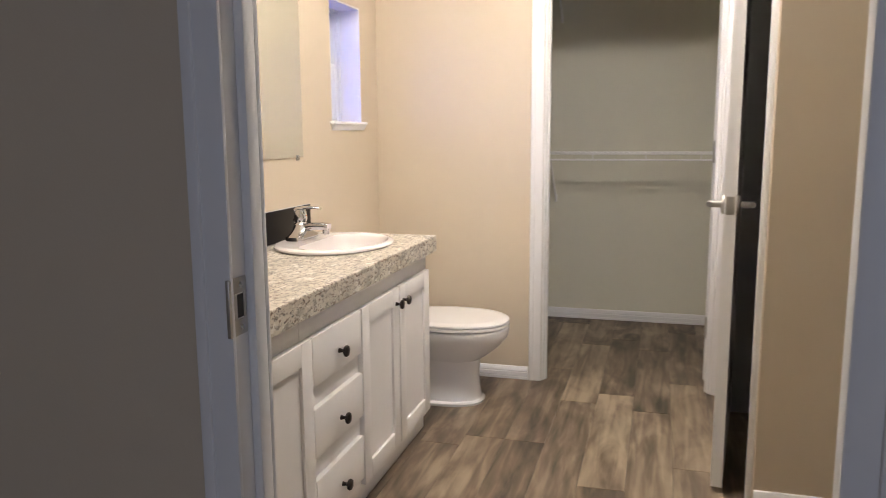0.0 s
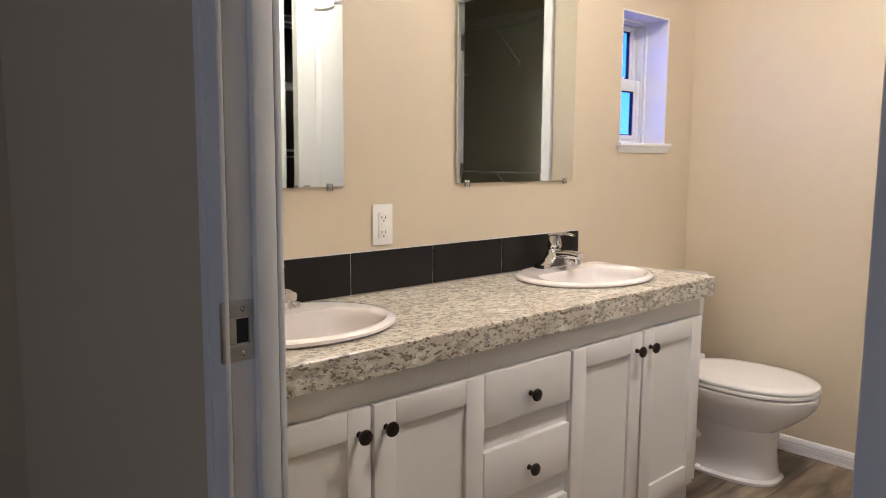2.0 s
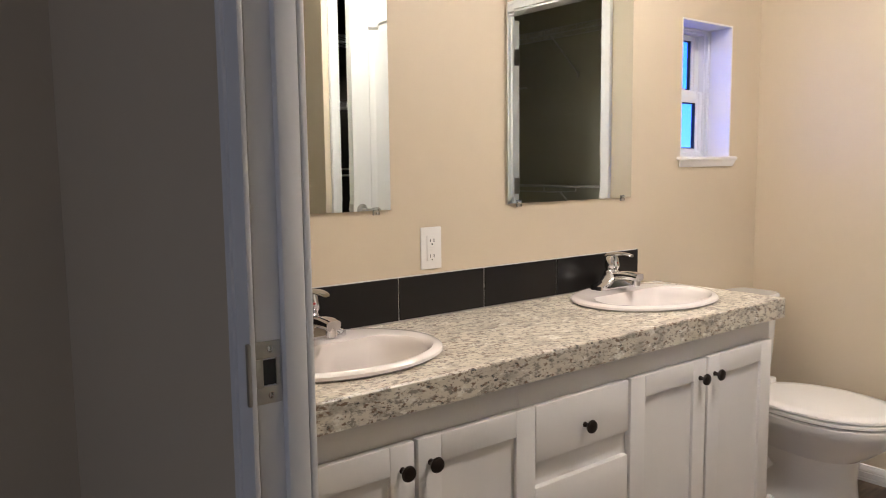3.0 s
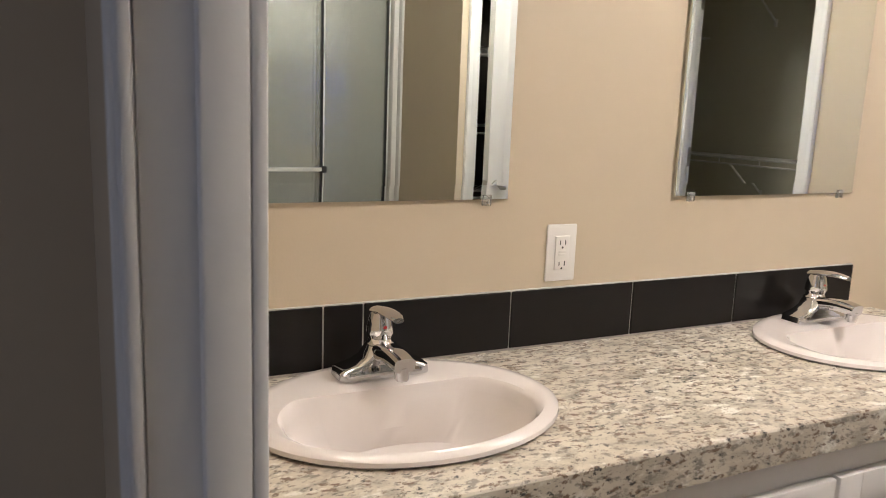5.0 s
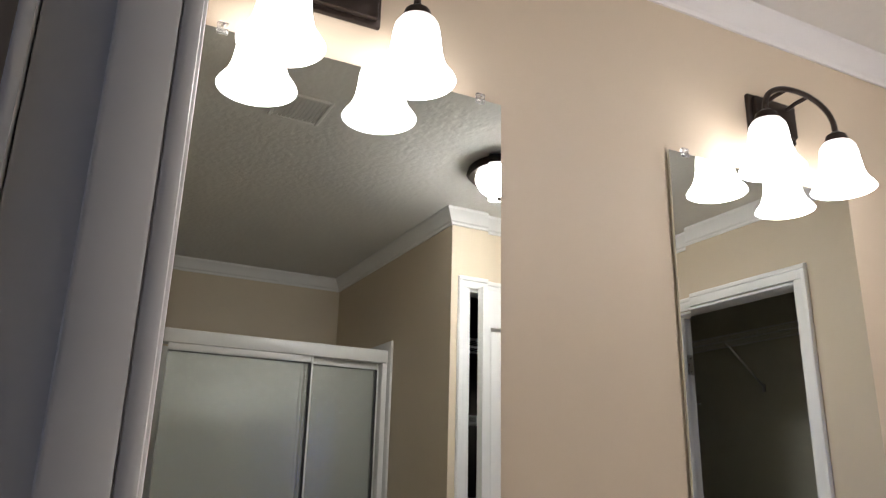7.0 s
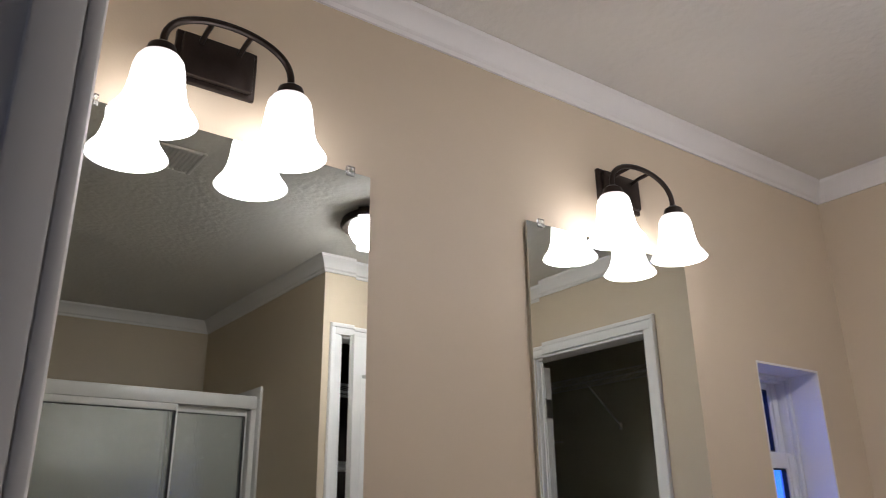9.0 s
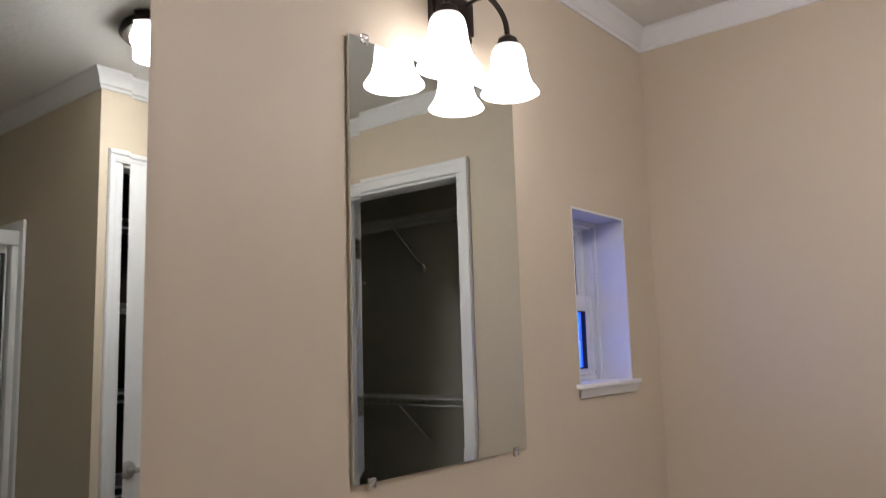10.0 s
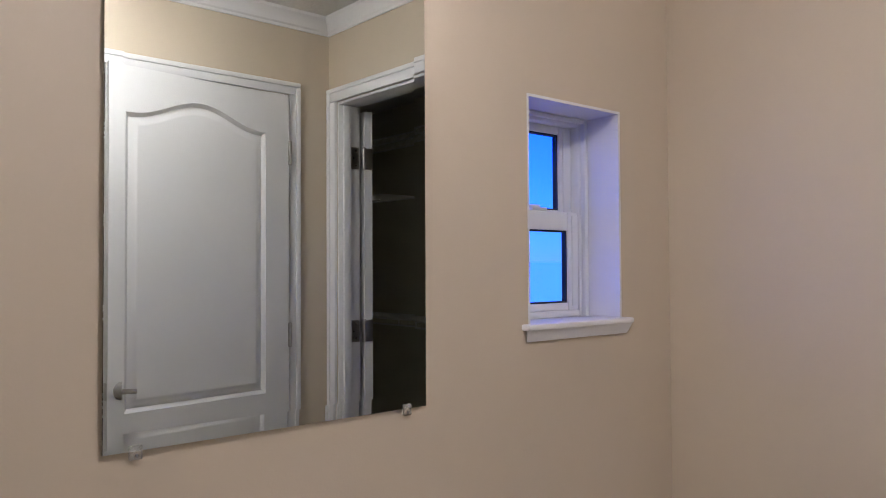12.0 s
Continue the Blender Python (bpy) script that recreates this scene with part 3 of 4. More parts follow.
def counter_mesh():
    """A slab with two oval cut-outs."""
    bm = B()
    x0, x1, z0, z1 = XW + 0.002, -0.823, 0.703, CT
    ym = (SINKS[0][1] + SINKS[1][1]) / 2
    for (cx, cy), (ya, yb) in zip(SINKS, ((VY0, ym), (ym, 3.03))):
        rx, ry = SRX - 0.02, SRY - 0.02
        angles = sorted([2 * math.pi * i / 48 for i in range(48)] + [math.atan2(yy - cy, xx - cx) % (2 * math.pi) for xx in (x0, x1) for yy in (ya, yb)])
        inner, edge = [], []
        for a in angles:
            c, s_ = math.cos(a), math.sin(a)
            k = min([((x1 if c > 0 else x0) - cx) / c if abs(c) > 1e-9 else 1e9, ((yb if s_ > 0 else ya) - cy) / s_ if abs(s_) > 1e-9 else 1e9])
            edge.append((cx + k * c, cy + k * s_))
            r = 1 / math.sqrt((c / rx) ** 2 + (s_ / ry) ** 2)
            inner.append((cx + r * c, cy + r * s_))
        n = len(angles)
        ti, te, bi = ([bm.verts.new((*p, z)) for p in row] for row, z in ((inner, z1), (edge, z1), (inner, z1 - 0.03)))
        for i in range(n):
            j = (i + 1) % n
            bm.faces.new((ti[i], te[i], te[j], ti[j]))
            bm.faces.new((bi[i], ti[i], ti[j], bi[j]))
    bmesh.ops.remove_doubles(bm, verts=bm.verts, dist=1e-5)
    # rolled front edge, end and underside
    ya, yb = VY0, 3.03
    edge_bm = B()
    for quad in (((x1, ya, z1), (x1, yb, z1), (x1 + 0.0025, yb, z1 - 0.003), (x1 + 0.0025, ya, z1 - 0.003)),
                 ((x1 + 0.0025, ya, z1 - 0.003), (x1 + 0.0025, yb, z1 - 0.003), (x1 + 0.0025, yb, z0), (x1 + 0.0025, ya, z0)),
                 ((x1 + 0.0025, ya, z0), (x1 + 0.0025, yb, z0), (x1 - 0.05, yb, z0), (x1 - 0.05, ya, z0)),
                 ((x1, yb, z1), (x0, yb, z1), (x0, yb, z0), (x1, yb, z0)), ((x1 + 0.0025, yb, z0), (x1, yb, z0), (x1, yb, z1), (x1 + 0.0025, yb, z1 - 0.003))):
        edge_bm.faces.new([edge_bm.verts.new(p) for p in quad])
    return bm, edge_bm


ct = thing("countertop", (0, 0, 0), "speckled cream and grey granite-look laminate countertop", "countertop")
for nm, cb in zip(("counter_top", "front_edge"), counter_mesh()):
    new(nm, finish(cb, nm, GRANITE, smooth=False)).parent = ct


def sink(at):
    s = thing("sink", (*at, CT), "white oval drop-in sink in the granite-look countertop", "sink", "two vanity sinks")
    loops = []
    for k, z, sh in ((0.97, 0.0005, 0), (1.0, 0.005, 0), (0.995, 0.011, 0), (0.96, 0.016, 0), (0.90, 0.0165, 0.002)):
        loops.append(oval(sh, 0, z, SRX * k, SRY * k, 48))
    for kx, ky, z, sh in ((0.73, 0.81, 0.013, 0.030), (0.70, 0.785, 0.007, 0.031), (0.68, 0.765, -0.010, 0.032), (0.63, 0.70, -0.05, 0.034), (0.53, 0.58, -0.09, 0.036), (0.36, 0.40, -0.118, 0.036), (0.12, 0.10, -0.128, 0.03)):
        loops.append(oval(sh, 0, z, SRX * kx, SRY * ky, 48, 2.15, back=-0.064 - 0.25 * z if z > -0.06 else None))
    bm = rings(B(), loops, False, True)
    part("basin", bm, SINK_WHITE, s)
    part("drain", lathe(B(), [(0.024, -0.1285), (0.024, -0.1265), (0.018, -0.1262), (0.004, -0.1255)], 20, (0.03, 0, 0)), CHROME, s, "chrome drain")
    return s


def faucet(at):
    f = thing("faucet", (*at, CT + 0.0165), "polished chrome single-lever centre-set faucet", "faucet", "two vanity faucets")
    bm = B()
    # winged base: wide at the deck, drawn together towards the top
    prof = [(0.0, 0.030, 0.080, 7), (0.002, 0.0305, 0.081, 7), (0.014, 0.0300, 0.079, 7), (0.017, 0.0285, 0.074, 6), (0.024, 0.0275, 0.051, 5), (0.034, 0.0270, 0.035, 4), (0.046, 0.0262, 0.029, 3), (0.052, 0.024, 0.026, 2.4)]
    rings(bm, [oval(0, 0, z, rx, ry, 40, p) for z, rx, ry, p in prof])
    part("base", bm, CHROME, f)
    bm = B()
    loops = []
    for i in range(9):
        u = i / 8
        x = 0.004 + 0.100 * u
        z = 0.034 + 0.014 * math.sin(math.pi * (0.1 + 0.62 * u))
        hz, hy = 0.016 - 0.004 * u, 0.024 - 0.006 * u
        loops.append([Vector((x + 0.2 * hz * math.sin(a), hy * math.copysign(abs(math.cos(a)) ** 0.6, math.cos(a)), z + hz * math.copysign(abs(math.sin(a)) ** 0.6, math.sin(a)))) for a in (2 * math.pi * k / 20 for k in range(20))])
    rings(bm, loops)
    part("spout", bm, CHROME, f)
    part("aerator", lathe(B(), [(0.0105, 0.018), (0.012, 0.021), (0.012, 0.04)], 18, (0.092, 0, 0)), CHROME, f)
    part("cartridge_neck", lathe(B(), [(0.025, 0.048), (0.025, 0.053), (0.021, 0.056), (0.019, 0.061), (0.021, 0.066)], 22, (-0.004, 0, 0)), CHROME, f)
    hd = part("handle", lathe(B(), [(0.021, 0.066), (0.0235, 0.071), (0.0225, 0.082), (0.0195, 0.096), (0.016, 0.105), (0.006, 0.109)], 22, (-0.004, 0, 0)), CHROME, f)
    bm = B()
    loops = []
    for i in range(8):
        u = i / 7
        x, z = -0.022 + 0.096 * u, 0.104 + 0.011 * math.sin(math.pi * 0.7 * u) - 0.003 * u
        hy, hz = 0.014 + 0.003 * u - 0.008 * u ** 6, 0.0075 - 0.003 * u
        loops.append([Vector((x, hy * math.cos(a), z + hz * math.sin(a))) for a in (2 * math.pi * k / 16 for k in range(16))])
    rings(bm, loops)
    part("lever", bm, CHROME, hd)
    part("temperature_mark", lathe(B(), [(0.0035, 0.0), (0.0035, 0.001), (0.002, 0.0015)], 10, (0.0170, 0, 0.083), "x"), RED, hd, "small red dot")
    part("lift_rod", lathe(B(), [(0.0022, 0.02), (0.0022, 0.062), (0.005, 0.064), (0.0055, 0.069), (0.003, 0.072)], 12, (-0.027, 0, 0)), CHROME, f)
    return f


for cx, cy in SINKS:
    sink((cx, cy))
    faucet((cx - 0.129, cy + 0.008))


# ---- mirrors, outlet, lamps on the vanity wall ----
def mirror(yc, turn, w=0.563, z0=1.062, h=0.853, group="two vanity mirrors"):
    m = thing("wall_mirror", (XW + 0.282 * math.sin(radians(turn)), yc, z0), "frameless mirror with polished slanting edges above the vanity", "mirror", group, turn)
    b, t, e = 0.026, 0.0062, 0.0058
    outer = [Vector((e, y, z)) for y, z in ((-w / 2, 0), (w / 2, 0), (w / 2, h), (-w / 2, h))]
    backs = [Vector((0.0005, p.y, p.z)) for p in outer]
    inner = [Vector((t, y, z)) for y, z in ((-w / 2 + b, b), (w / 2 - b, b), (w / 2 - b, h - b), (-w / 2 + b, h - b))]
    bm = rings(B(), [backs, outer, inner])
    me = finish(bm, "mirror_glass", SILVER, smooth=False)
    g = new("mirror_glass", me)
    g.parent = m
    for y in (-w / 2 + 0.045, w / 2 - 0.045):
        for z, s_ in ((0, -1), (h, 1)):
            part("clip", boxes((0.0005, 0.009, y - 0.009, y + 0.009, min(z, z + s_ * 0.012), max(z, z + s_ * 0.012), 0.002), (0.0068, 0.009, y - 0.009, y + 0.009, min(z, z - s_ * 0.008), max(z, z - s_ * 0.008), 0.001)), CLIP, m, "clear plastic mirror clip")
            part("clip_screw", lathe(B(), [(0.003, 0.0091), (0.003, 0.0105), (0.0015, 0.011)], 10, (0, y, z + s_ * 0.006), "x"), CHROME, m)
    return m


mirror(1.631, 0.4)
mirror(2.605, 0.42, 0.569)

ol = thing("outlet", (XW, 2.043, 0.953), "white duplex outlet with its cover plate above the backsplash", "outlet")
part("cover_plate", boxes((0.0003, 0.0055, -0.035, 0.035, -0.057, 0.057, 0.003)), PLASTIC, ol)
oi = part("receptacle", boxes((0.004, 0.0085, -0.0165, 0.0165, -0.034, 0.034, 0.0015)), PLASTIC, ol)
for z in (-0.021, 0.021):
    for y, hgt in ((-0.0062, 0.004), (0.0062, 0.0045)):
        part("slot", boxes((0.0082, 0.0088, y - 0.0011, y + 0.0011, z - hgt, z + hgt)), SLOT, oi)
    part("slot", lathe(B(), [(0.0022, 0.0082), (0.0022, 0.0088)], 10, (0, 0, z - 0.010), "x"), SLOT, oi)
part("test_button", boxes((0.008, 0.0096, -0.0085, 0.0085, 0.001, 0.006, 0.0005)), PLASTIC, oi)
part("reset_button", boxes((0.008, 0.0096, -0.0085, 0.0085, -0.006, -0.001, 0.0005)), PLASTIC, oi)


def vanity_lamp(yc, z):
    """Two frosted bell shades on an arched bronze bar."""
    f = thing("vanity_light", (XW, yc, z), "bronze two-light vanity fixture with lit frosted bell shades", "wall lamp", "two vanity lights")
    part("backplate", boxes((0.0005, 0.012, -0.075, 0.075, 0, 0.10, 0.003), (0.012, 0.026, -0.066, 0.066, 0.008, 0.092, 0.005)), BRONZE, f)
    ax, sep, top = 0.086, 0.113, -0.004
    pts = []
    for i in range(25):
        a = math.pi * i / 24
        pts.append((ax, -sep * math.cos(a), top + 0.012 + 0.078 * math.sin(a) ** 0.75))
    part("arch_bar", tube(B(), pts, 0.0065), BRONZE, f)
    for y in (-0.035, 0.035):
        part("strut", tube(B(), [(0.02, y, 0.075), (0.05, y, 0.082), (ax, y, top + 0.012 + 0.078 * (1 - (y / sep) ** 2) ** 0.375)], 0.005), BRONZE, f)
    for y in (-sep, sep):
        part("shade_cap", lathe(B(), [(0.009, 0.016), (0.013, 0.012), (0.022, 0.006), (0.025, -0.004), (0.025, -0.013)], 22, (ax, y, top)), BRONZE, f)
        prof = [(0.023, -0.010), (0.031, -0.013), (0.0375, -0.023), (0.041, -0.040), (0.043, -0.062), (0.047, -0.086), (0.0535, -0.105), (0.0645, -0.120), (0.0685, -0.127), (0.0655, -0.128), (0.051, -0.107), (0.0435, -0.084), (0.039, -0.05), (0.034, -0.024), (0.02, -0.015)]
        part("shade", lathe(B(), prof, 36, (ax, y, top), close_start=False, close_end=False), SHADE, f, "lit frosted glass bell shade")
    return f


vanity_lamp(1.586, 1.999)
vanity_lamp(2.648, 2.015)

dome = thing("ceiling_light", (-0.2, 2.62, ZC), "round bronze-ringed ceiling light with a lit frosted dome", "ceiling lamp")
part("pan", lathe(B(), [(0.135, -0.0005), (0.155, -0.012), (0.160, -0.030), (0.150, -0.040), (0.128, -0.042)], 40), BRONZE, dome)
part("dome", lathe(B(), [(0.128, -0.036), (0.126, -0.055), (0.112, -0.082), (0.085, -0.102), (0.05, -0.114), (0.012, -0.118)], 40), DOME, dome, "lit frosted glass dome")
part("finial", lathe(B(), [(0.004, -0.112), (0.010, -0.119), (0.008, -0.127), (0.003, -0.132)], 16), BRONZE, dome)

vent = thing("ceiling_vent", (-0.27, 1.80, ZC), "white square exhaust grille in the ceiling", "vent")
part("frame", boxes((-0.085, 0.085, -0.085, -0.072, -0.010, -0.0005, 0.003), (-0.085, 0.085, 0.072, 0.085, -0.010, -0.0005, 0.003), (-0.085, -0.072, -0.072, 0.072, -0.010, -0.0005, 0.003), (0.072, 0.085, -0.072, 0.072, -0.010, -0.0005, 0.003)), PLASTIC, vent)
part("backing", boxes((-0.072, 0.072, -0.072, 0.072, -0.002, -0.0005)), ALU, vent)
for i in range(10):
    y = -0.063 + 0.014 * i
    part("slat", boxes((-0.072, 0.072, y - 0.0045, y + 0.0045, -0.008, -0.005)), PLASTIC, vent)


# ---- toilet ----
wc = thing("toilet", (XW + 0.008, 3.36, 0), "white porcelain two-piece toilet with the lid closed", "toilet")
bm = rings(B(), [oval(0.375, 0, 0.885 * z, rx, ry, 44, p) for z, rx, ry, p in ((0.0, 0.208, 0.118, 2.6), (0.012, 0.210, 0.120, 2.6), (0.022, 0.198, 0.108, 2.6), (0.05, 0.192, 0.102, 2.5), (0.13, 0.185, 0.097, 2.4), (0.20, 0.19, 0.105, 2.3), (0.235, 0.20, 0.118, 2.2))])
part("pedestal", bm, PORCELAIN, wc)
bm = rings(B(), [oval(cx, 0, 0.885 * z, rx, ry, 44, p) for z, cx, rx, ry, p in ((0.215, 0.385, 0.185, 0.108, 2.3), (0.245, 0.395, 0.215, 0.128, 2.2), (0.285, 0.410, 0.242, 0.152, 2.2), (0.325, 0.426, 0.256, 0.170, 2.2), (0.355, 0.434, 0.256, 0.177, 2.2), (0.372, 0.434, 0.256, 0.178, 2.2), (0.378, 0.434, 0.250, 0.173, 2.2))])
part("bowl", bm, PORCELAIN, wc)
part("deck", boxes((0.02, 0.26, -0.155, 0.155, 0.275, 0.346, 0.02)), PORCELAIN, wc)
part("trapway", tube(B(), [(0.30, 0.085, 0.10), (0.22, 0.095, 0.17), (0.14, 0.09, 0.20), (0.09, 0.085, 0.12), (0.07, 0.08, 0.02)], 0.05, 14), PORCELAIN, wc)
part("trapway", tube(B(), [(0.30, -0.085, 0.10), (0.22, -0.095, 0.17), (0.14, -0.09, 0.20), (0.09, -0.085, 0.12), (0.07, -0.08, 0.02)], 0.05, 14), PORCELAIN, wc)
part("foot", boxes((0.03, 0.30, -0.115, 0.115, 0.0, 0.05, 0.012)), PORCELAIN, wc)
for y in (-0.108, 0.108):
    part("bolt_cap", lathe(B(), [(0.014, 0.0), (0.013, 0.010), (0.006, 0.016)], 14, (0.33, y * 1.08, 0.012)), PORCELAIN, wc)
part("seat", rings(B(), [oval(0.442, 0, 0.885 * z, rx, ry, 48, 2.15, back=0.225) for z, rx, ry in ((0.381, 0.243, 0.175), (0.385, 0.249, 0.181), (0.395, 0.249, 0.181), (0.398, 0.243, 0.176))]), SEAT, wc)
part("lid", rings(B(), [oval(0.442, 0, 0.885 * z, rx, ry, 48, 2.15, back=0.215) for z, rx, ry in ((0.401, 0.242, 0.175), (0.404, 0.248, 0.180), (0.411, 0.247, 0.179), (0.417, 0.24, 0.172), (0.420, 0.20, 0.14))]), SEAT, wc, "closed white plastic lid")
for y in (-0.075, 0.075):
    part("hinge", boxes((0.195, 0.23, y - 0.022, y + 0.022, 0.346, 0.386, 0.006)), SEAT, wc)
part("tank", rings(B(), [oval(0.098, 0, z, rx, ry, 40, 5) for z, rx, ry in ((0.345, 0.070, 0.165), (0.36, 0.080, 0.180), (0.46, 0.086, 0.192), (0.657, 0.092, 0.205))]), PORCELAIN, wc)
part("tank_lid", rings(B(), [oval(0.099, 0, z, rx, ry, 40, 5) for z, rx, ry in ((0.657, 0.092, 0.205), (0.661, 0.098, 0.212), (0.677, 0.098, 0.212), (0.685, 0.092, 0.206))]), PORCELAIN, wc)
part("flush_lever", boxes((0.188, 0.200, -0.185, -0.155, 0.622, 0.640, 0.004), (0.196, 0.206, -0.185, -0.115, 0.626, 0.637, 0.003)), CHROME, wc, "chrome flush lever")


# ---- doors ----
def arch_door(name, w, h, at, turn, label, handle_z=0.915, pin=-1):
    """A moulded two-panel door with an arched upper panel; hinge edge at local y = 0, the slab runs to y = -w, faces along x."""
    d = tagged(new(name), label, "door", kind="structure")
    d.matrix_world = pose(*at, 0, 0, turn)
    t = 0.035
    part("slab", boxes((-t / 2 + 0.0120, t / 2 - 0.0120, -w + 0.001, -0.001, 0.01, h - 0.001)), DOOR_PAINT, d)
    for side in (-1, 1):
        bm = B()
        n = 18
        s = 0.098
        y0, y1 = -w + 0.106, -s - 0.008

        def arch(y, z):
            u = (y - (y0 + y1) / 2) / ((y1 - y0) / 2)
            return z + 0.068 * (0.5 + 0.5 * math.cos(math.pi * max(-1, min(1, u * 1.05)))) ** 1.1
        xa, xb = side * (t / 2 - 0.0121), side * t / 2
        # stiles and rails stand proud of the sunk panels
        for a, b_, c, e in ((-w, y0, 0.01, h), (y1, 0, 0.01, h), (y0, y1, 0.01, 0.21), (y0, y1, 0.740, 0.835)):
            box(bm, min(xa, xb), max(xa, xb), a, b_, c, e)
        zt = h - 0.155
        cols = [(y0 + (y1 - y0) * i / n) for i in range(n + 1)]
        lo = [bm.verts.new((xb, y, arch(y, zt))) for y in cols]
        hi = [bm.verts.new((xb, y, h)) for y in cols]
        li = [bm.verts.new((xa, y, arch(y, zt))) for y in cols]
        for i in range(n):
            bm.faces.new((lo[i], lo[i + 1], hi[i + 1], hi[i]))
            bm.faces.new((li[i], li[i + 1], lo[i + 1], lo[i]))
        part("stile_frame", bm, DOOR_PAINT, d)
        for z0, z1, arched in ((0.21, 0.740, False), (0.835, zt, True)):
            bm = B()
            def outline(m):
                top = [(y0 + m + (y1 - y0 - 2 * m) * i / n) for i in range(n + 1)]
                pts = [(y, (arch(y, z1) if arched else z1) - m) for y in top]
                return pts + [(y1 - m, z0 + m), (y0 + m, z0 + m)]
            f0, f1 = side * (t / 2 - 0.0118), side * (t / 2 - 0.0015)
            loops = [[Vector((x, y, z)) for y, z in outline(m)] for m, x in ((0.0, f1), (0.005, f1 - side * 0.003), (0.013, f0), (0.022, f0), (0.038, f1), (0.046, f1))]
            rings(bm, loops, False, True)
            part("panel", bm, DOOR_PAINT, d)
    for z in (0.26, 1.05, 1.765):
        hg = part("hinge", boxes((-t / 2 - 0.001, t / 2 + 0.001, -0.001, 0.0025, z - 0.045, z + 0.045, 0.0008)), NICKEL, d, "brushed nickel hinge")
        part("hinge_pin", lathe(B(), [(0.005, z - 0.048), (0.008, z - 0.045), (0.008, z + 0.045), (0.005, z + 0.048)], 12, (pin * (t / 2 + 0.005), 0.003, 0)), NICKEL, hg)
    for side in (-1, 1):
        hd = part("door_handle", lathe(B(), [(0.030, side * t / 2), (0.030, side * (t / 2 + 0.006)), (0.025, side * (t / 2 + 0.010)), (0.011, side * (t / 2 + 0.012)), (0.010, side * (t / 2 + 0.045))], 22, (0, -w + 0.048, handle_z), "x"), NICKEL, d, "brushed nickel lever handle")
        x = side * (t / 2 + 0.046)
        part("lever", tube(B(), [(x, -w + 0.038, handle_z), (x, -w + 0.065, handle_z + 0.001), (x, -w + 0.09, handle_z), (x * 0.97, -w + 0.125, handle_z - 0.003)], 0.0085, 12), NICKEL, hd)
    part("latch_plate", boxes((-0.0125, 0.0125, -w - 0.0012, -w + 0.001, handle_z - 0.028, handle_z + 0.028, 0.0006)), NICKEL, d)
    return d


arch_door("door_1", 0.76, 1.987, (X1 - 0.012, LY1 - 0.016, 0.008), -6.6, "white arched two-panel linen closet door standing ajar")
arch_door("door_2", 0.635, 1.965, (DR - 0.02, YB + 0.142, 0.008), 100, "white panel closet door swung open into the closet")
arch_door("door_3", 0.775, 2.015, (ER + 0.085, YE - 0.075, 0.008), 92, "white bathroom door folded back into the bedroom", 0.915, 1)


# ---- shower ----
sw = thing("shower_enclosure", (0.93, YS, 0), "framed sliding shower doors of obscure glass before a pale surround", "shower")
SL = YS - YF
part("surround", boxes((-0.06, SX - 0.93 - 0.001, -0.014, -0.001, 0.10, 1.87, 0.004), (SX - 0.93 - 0.014, SX - 0.93 - 0.001, -SL + 0.014, -0.014, 0.10, 1.87, 0.004), (-0.06, SX - 0.93 - 0.001, -SL + 0.001, -SL + 0.014, 0.10, 1.87, 0.004)), SURROUND, sw)
part("pan", boxes((-0.07, SX - 0.93 - 0.001, -SL + 0.001, -0.001, 0.0, 0.08, 0.01), (-0.07, 0.05, -SL + 0.001, -0.001, 0.08, 0.14, 0.02)), SURROUND, sw)
part("header", boxes((-0.035, 0.035, -SL + 0.015, -0.015, 1.765, 1.825, 0.005)), ALU, sw)
part("sill_track", boxes((-0.03, 0.03, -SL + 0.015, -0.015, 0.141, 0.165, 0.004)), ALU, sw)
for y in (-0.04, -SL + 0.015):
    part("side_post", boxes((-0.03, 0.03, y, y + 0.025, 0.165, 1.765, 0.004)), ALU, sw)
for x, y0, y1, _z in ((-0.018, -1.045, -0.375, 0.94), (0.012, -0.42, -0.045, 0.86)):
    pnl = part("sliding_panel", boxes((x - 0.010, x + 0.010, y0, y0 + 0.010, 0.17, 1.77, 0.003), (x - 0.010, x + 0.010, y1 - 0.010, y1, 0.17, 1.77, 0.003), (x - 0.010, x + 0.010, y0 + 0.010, y1 - 0.010, 1.735, 1.77, 0.003), (x - 0.010, x + 0.010, y0 + 0.010, y1 - 0.010, 0.17, 0.2, 0.003)), ALU, sw)
    part("pane", boxes((x - 0.003, x + 0.003, y0 + 0.012, y1 - 0.012, 0.2, 1.735)), RAIN_GLASS, pnl)
    part("gasket", boxes((x - 0.0108, x + 0.0108, y0 + 0.008, y0 + 0.018, 0.2, 1.735), (x - 0.0108, x + 0.0108, y1 - 0.018, y1 - 0.008, 0.2, 1.735), (x - 0.0045, x + 0.0045, y0 + 0.018, y1 - 0.018, 1.731, 1.735)), GASKET, pnl)
    if x > 0:
        continue
    for side, zb in ((-1, 0.94), (1, 0.86)):
        tb = part("towel_bar", boxes((x + side * 0.040 - 0.004, x + side * 0.040 + 0.004, y0 + 0.01, y1 - 0.01, zb - 0.009, zb + 0.009, 0.003)), ALU, pnl)
        for y in (y0 + 0.011, y1 - 0.011):
            part("bar_bracket", boxes((min(x + side * 0.008, x + side * 0.046), max(x + side * 0.008, x + side * 0.046), y - 0.012, y + 0.012, zb - 0.015, zb + 0.015, 0.002)), GASKET, tb, "black bar bracket")


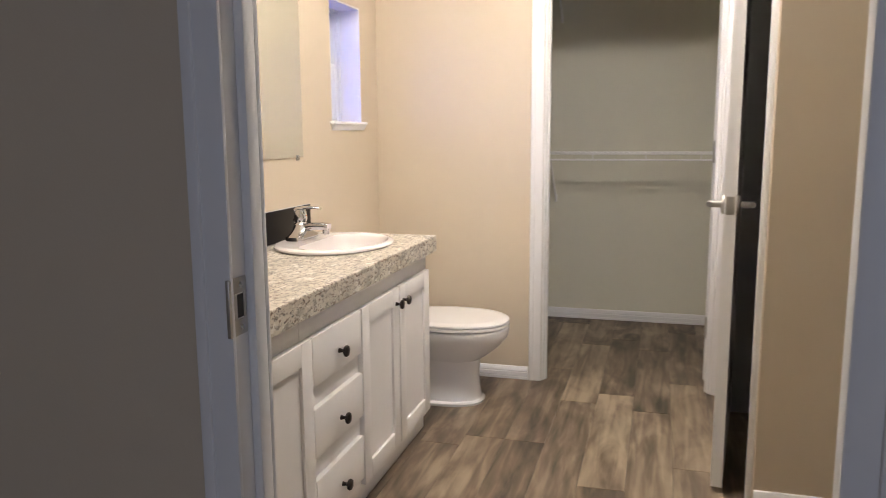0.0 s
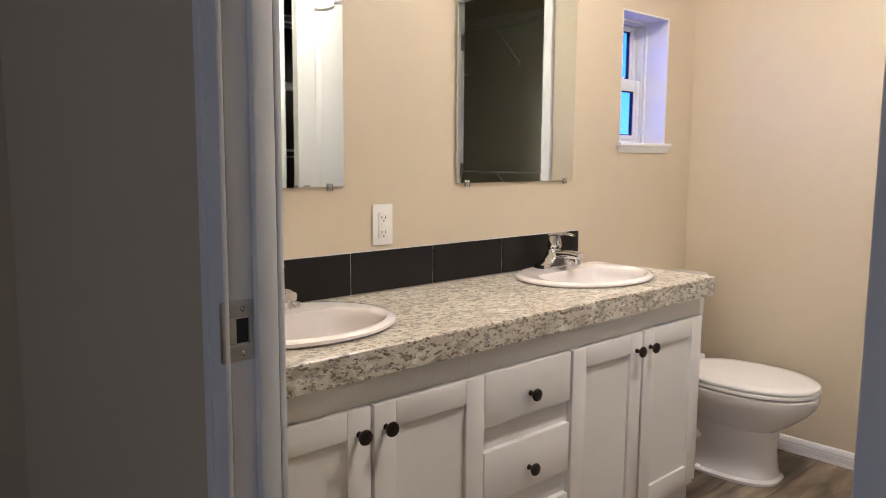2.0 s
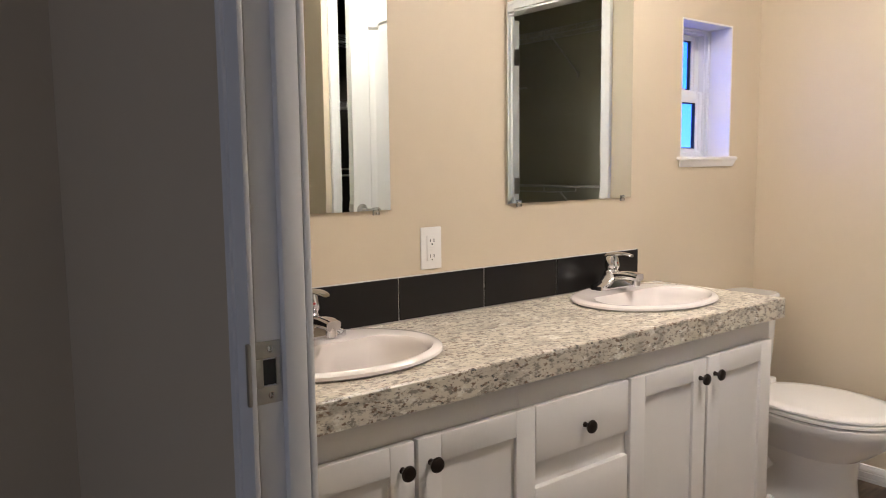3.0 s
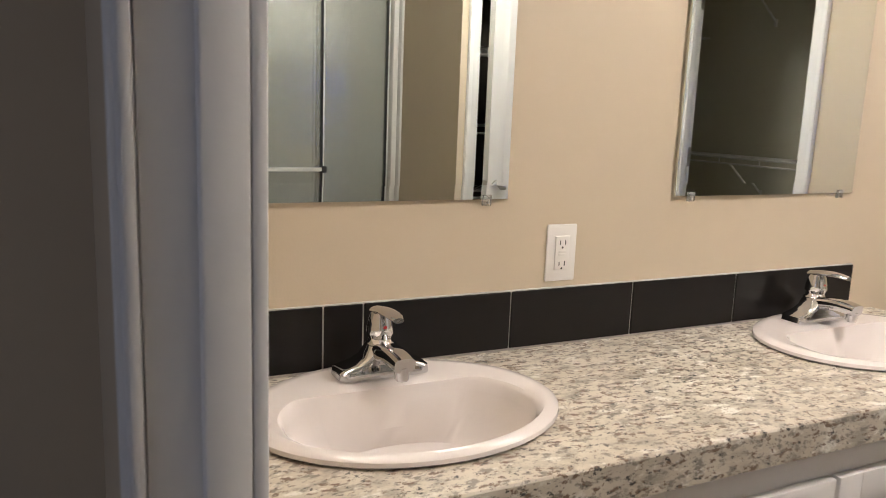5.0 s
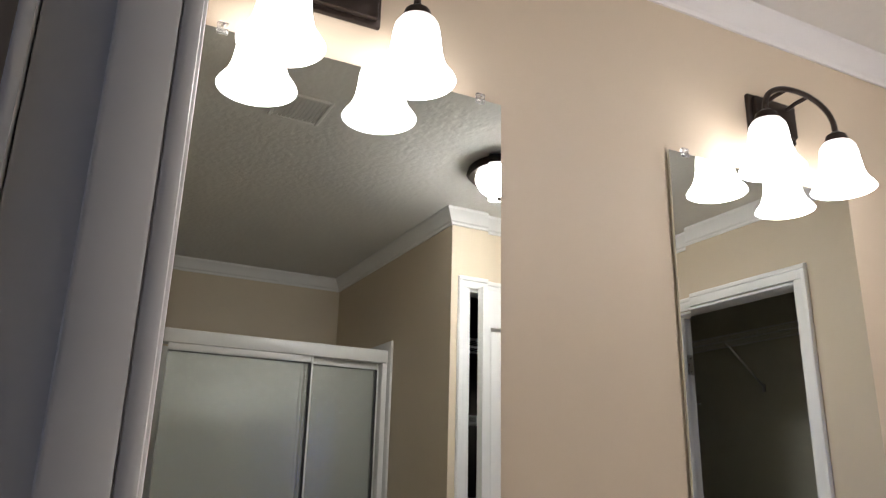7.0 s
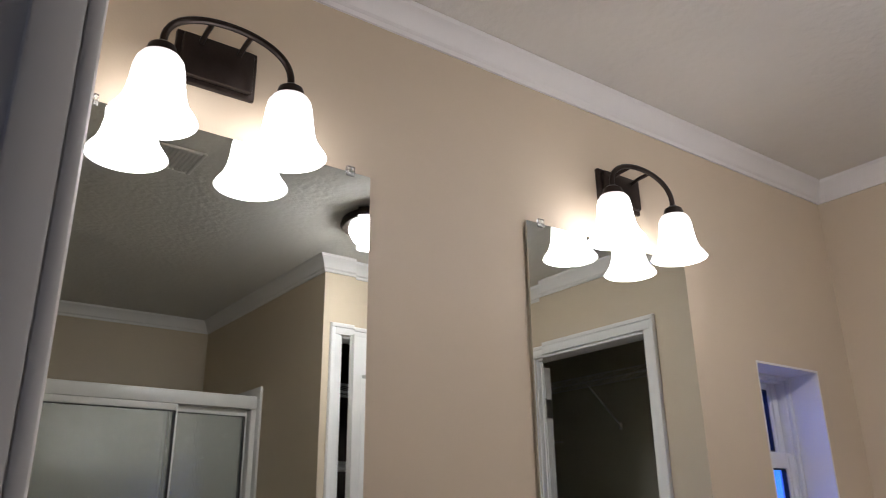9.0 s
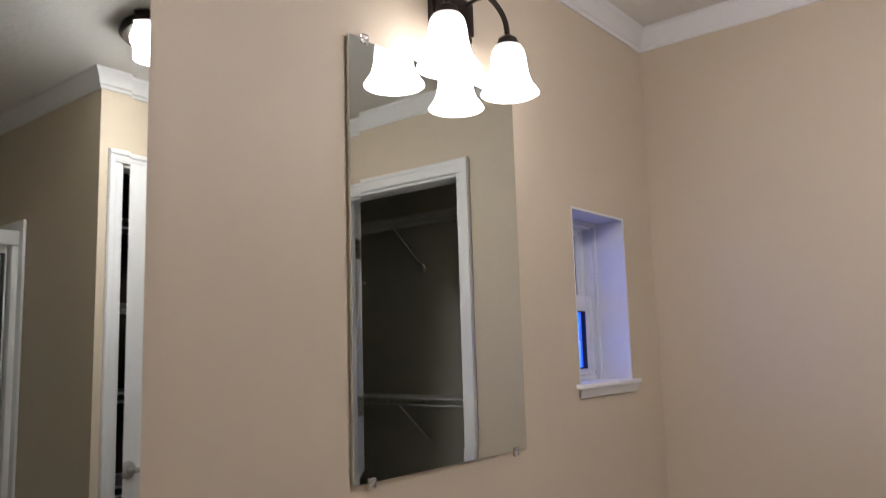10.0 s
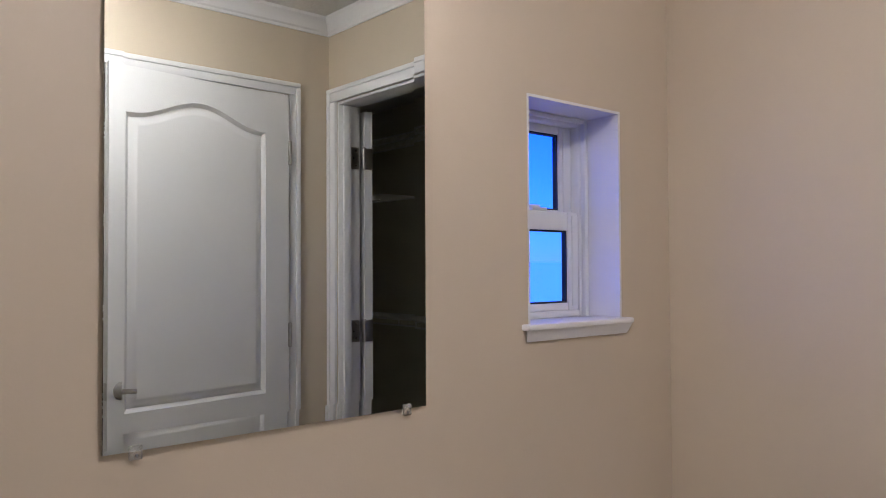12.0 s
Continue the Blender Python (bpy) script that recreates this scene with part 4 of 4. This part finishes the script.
# ---- wire shelves ----
def wire_shelf(at, length, depth, label, group, turn=0, braces=(), pitch=0.03):
    """Ventilated shelf: local x along the wall, local -y out from it, its top at z = 0."""
    s = thing("wire_shelf", at, label, "shelf", group, turn)
    part("rail", tube(B(), [(0, -0.004, 0), (length, -0.004, 0)], 0.0052, 8), WIRE, s)
    part("rail", tube(B(), [(0, -depth, 0), (length, -depth, 0)], 0.0052, 8), WIRE, s)
    part("front_lip", tube(B(), [(0, -depth, -0.034), (length, -depth, -0.034)], 0.0052, 8), WIRE, s)
    bm = B()
    for i in range(int(length / pitch) + 1):
        x = min(i * pitch + 0.004, length - 0.003)
        box(bm, x - 0.0013, x + 0.0013, -depth, -0.004, 0.0015, 0.0045)
    w = part("cross_wires", bm, WIRE, s)
    w["kind"] = "stuff"
    k = 0.05
    while k < length:
        part("lip_spacer", boxes((k - 0.003, k + 0.003, -depth - 0.003, -depth + 0.003, -0.034, 0.0)), WIRE, s)
        k += 0.29
    for x in braces:
        part("brace", tube(B(), [(x, -depth + 0.004, -0.034), (x, -0.012, -0.27)], 0.006, 8), WIRE, s, "white angled support brace")
        part("brace_foot", boxes((x - 0.008, x + 0.008, -0.016, -0.0005, -0.30, -0.255, 0.003)), PLASTIC, s)
    return s


wire_shelf((CX0 + 0.002, CY, 2.085), 3.2, 0.30, "white ventilated wire shelf high on the closet wall", "closet wire shelves", 0, (0.70, 2.03))
wire_shelf((CX0 + 0.002, CY, 1.025), 3.2, 0.30, "white ventilated wire shelf low on the closet wall", "closet wire shelves", 0, (0.68, 2.00))
wire_shelf((1.24, CY, 1.755), 0.70, 0.30, "short white wire shelf in the closet corner", "closet wire shelves")
for z in (0.45, 0.80, 1.165, 1.52, 1.87):
    wire_shelf((0.949, YB - 0.008, z), 0.935, 0.32, "white wire shelf inside the linen closet", "linen wire shelves", -90)

# ---- backsplash ----
splash = tagged(new("backsplash", finish(boxes((XW + 0.0005, XW + 0.006, VY0, 2.929, CT + 0.001, 0.884)), "backsplash", GROUT)), "row of dark tiles with pale grout behind the countertop", "backsplash")
cuts = [VY0 + 0.002, 1.556, 1.629, 1.931, 2.229, 2.527, 2.929]
for a, b_ in zip(cuts, cuts[1:]):
    part("tile", boxes((XW + 0.004, XW + 0.0095, a + 0.0017, b_ - 0.0017, CT + 0.006, 0.882, 0.0012, 1)), TILE, splash)

# ---- floor planks ----
plank_w, plank_l = 0.152, 0.92
bm = box(B(), 0, plank_w - 0.0008, 0, plank_l - 0.0008, -0.006, 0.0, 0.0010, 1)
full = finish(bm, "plank", PLANK, smooth=False)
floor_ob = bpy.data.objects["floor"]
rng = random.Random(4)
cols = int((CX1 + 0.1 - XW) / plank_w) + 1
for c in range(cols):
    y = YE - rng.random() * plank_l
    while y < CY + 0.05:
        y0, y1 = max(y, YE if c * plank_w + XW < SX - 0.1 else YB), min(y + plank_l, CY + 0.09)
        if y1 - y0 < 0.02:
            y += plank_l
            continue
        p = new("plank", full)
        p.parent = floor_ob
        p.location = (XW + c * plank_w, y0, rng.random() * 0.0002)
        p.scale = (1, (y1 - y0) / plank_l, 1)
        y += plank_l
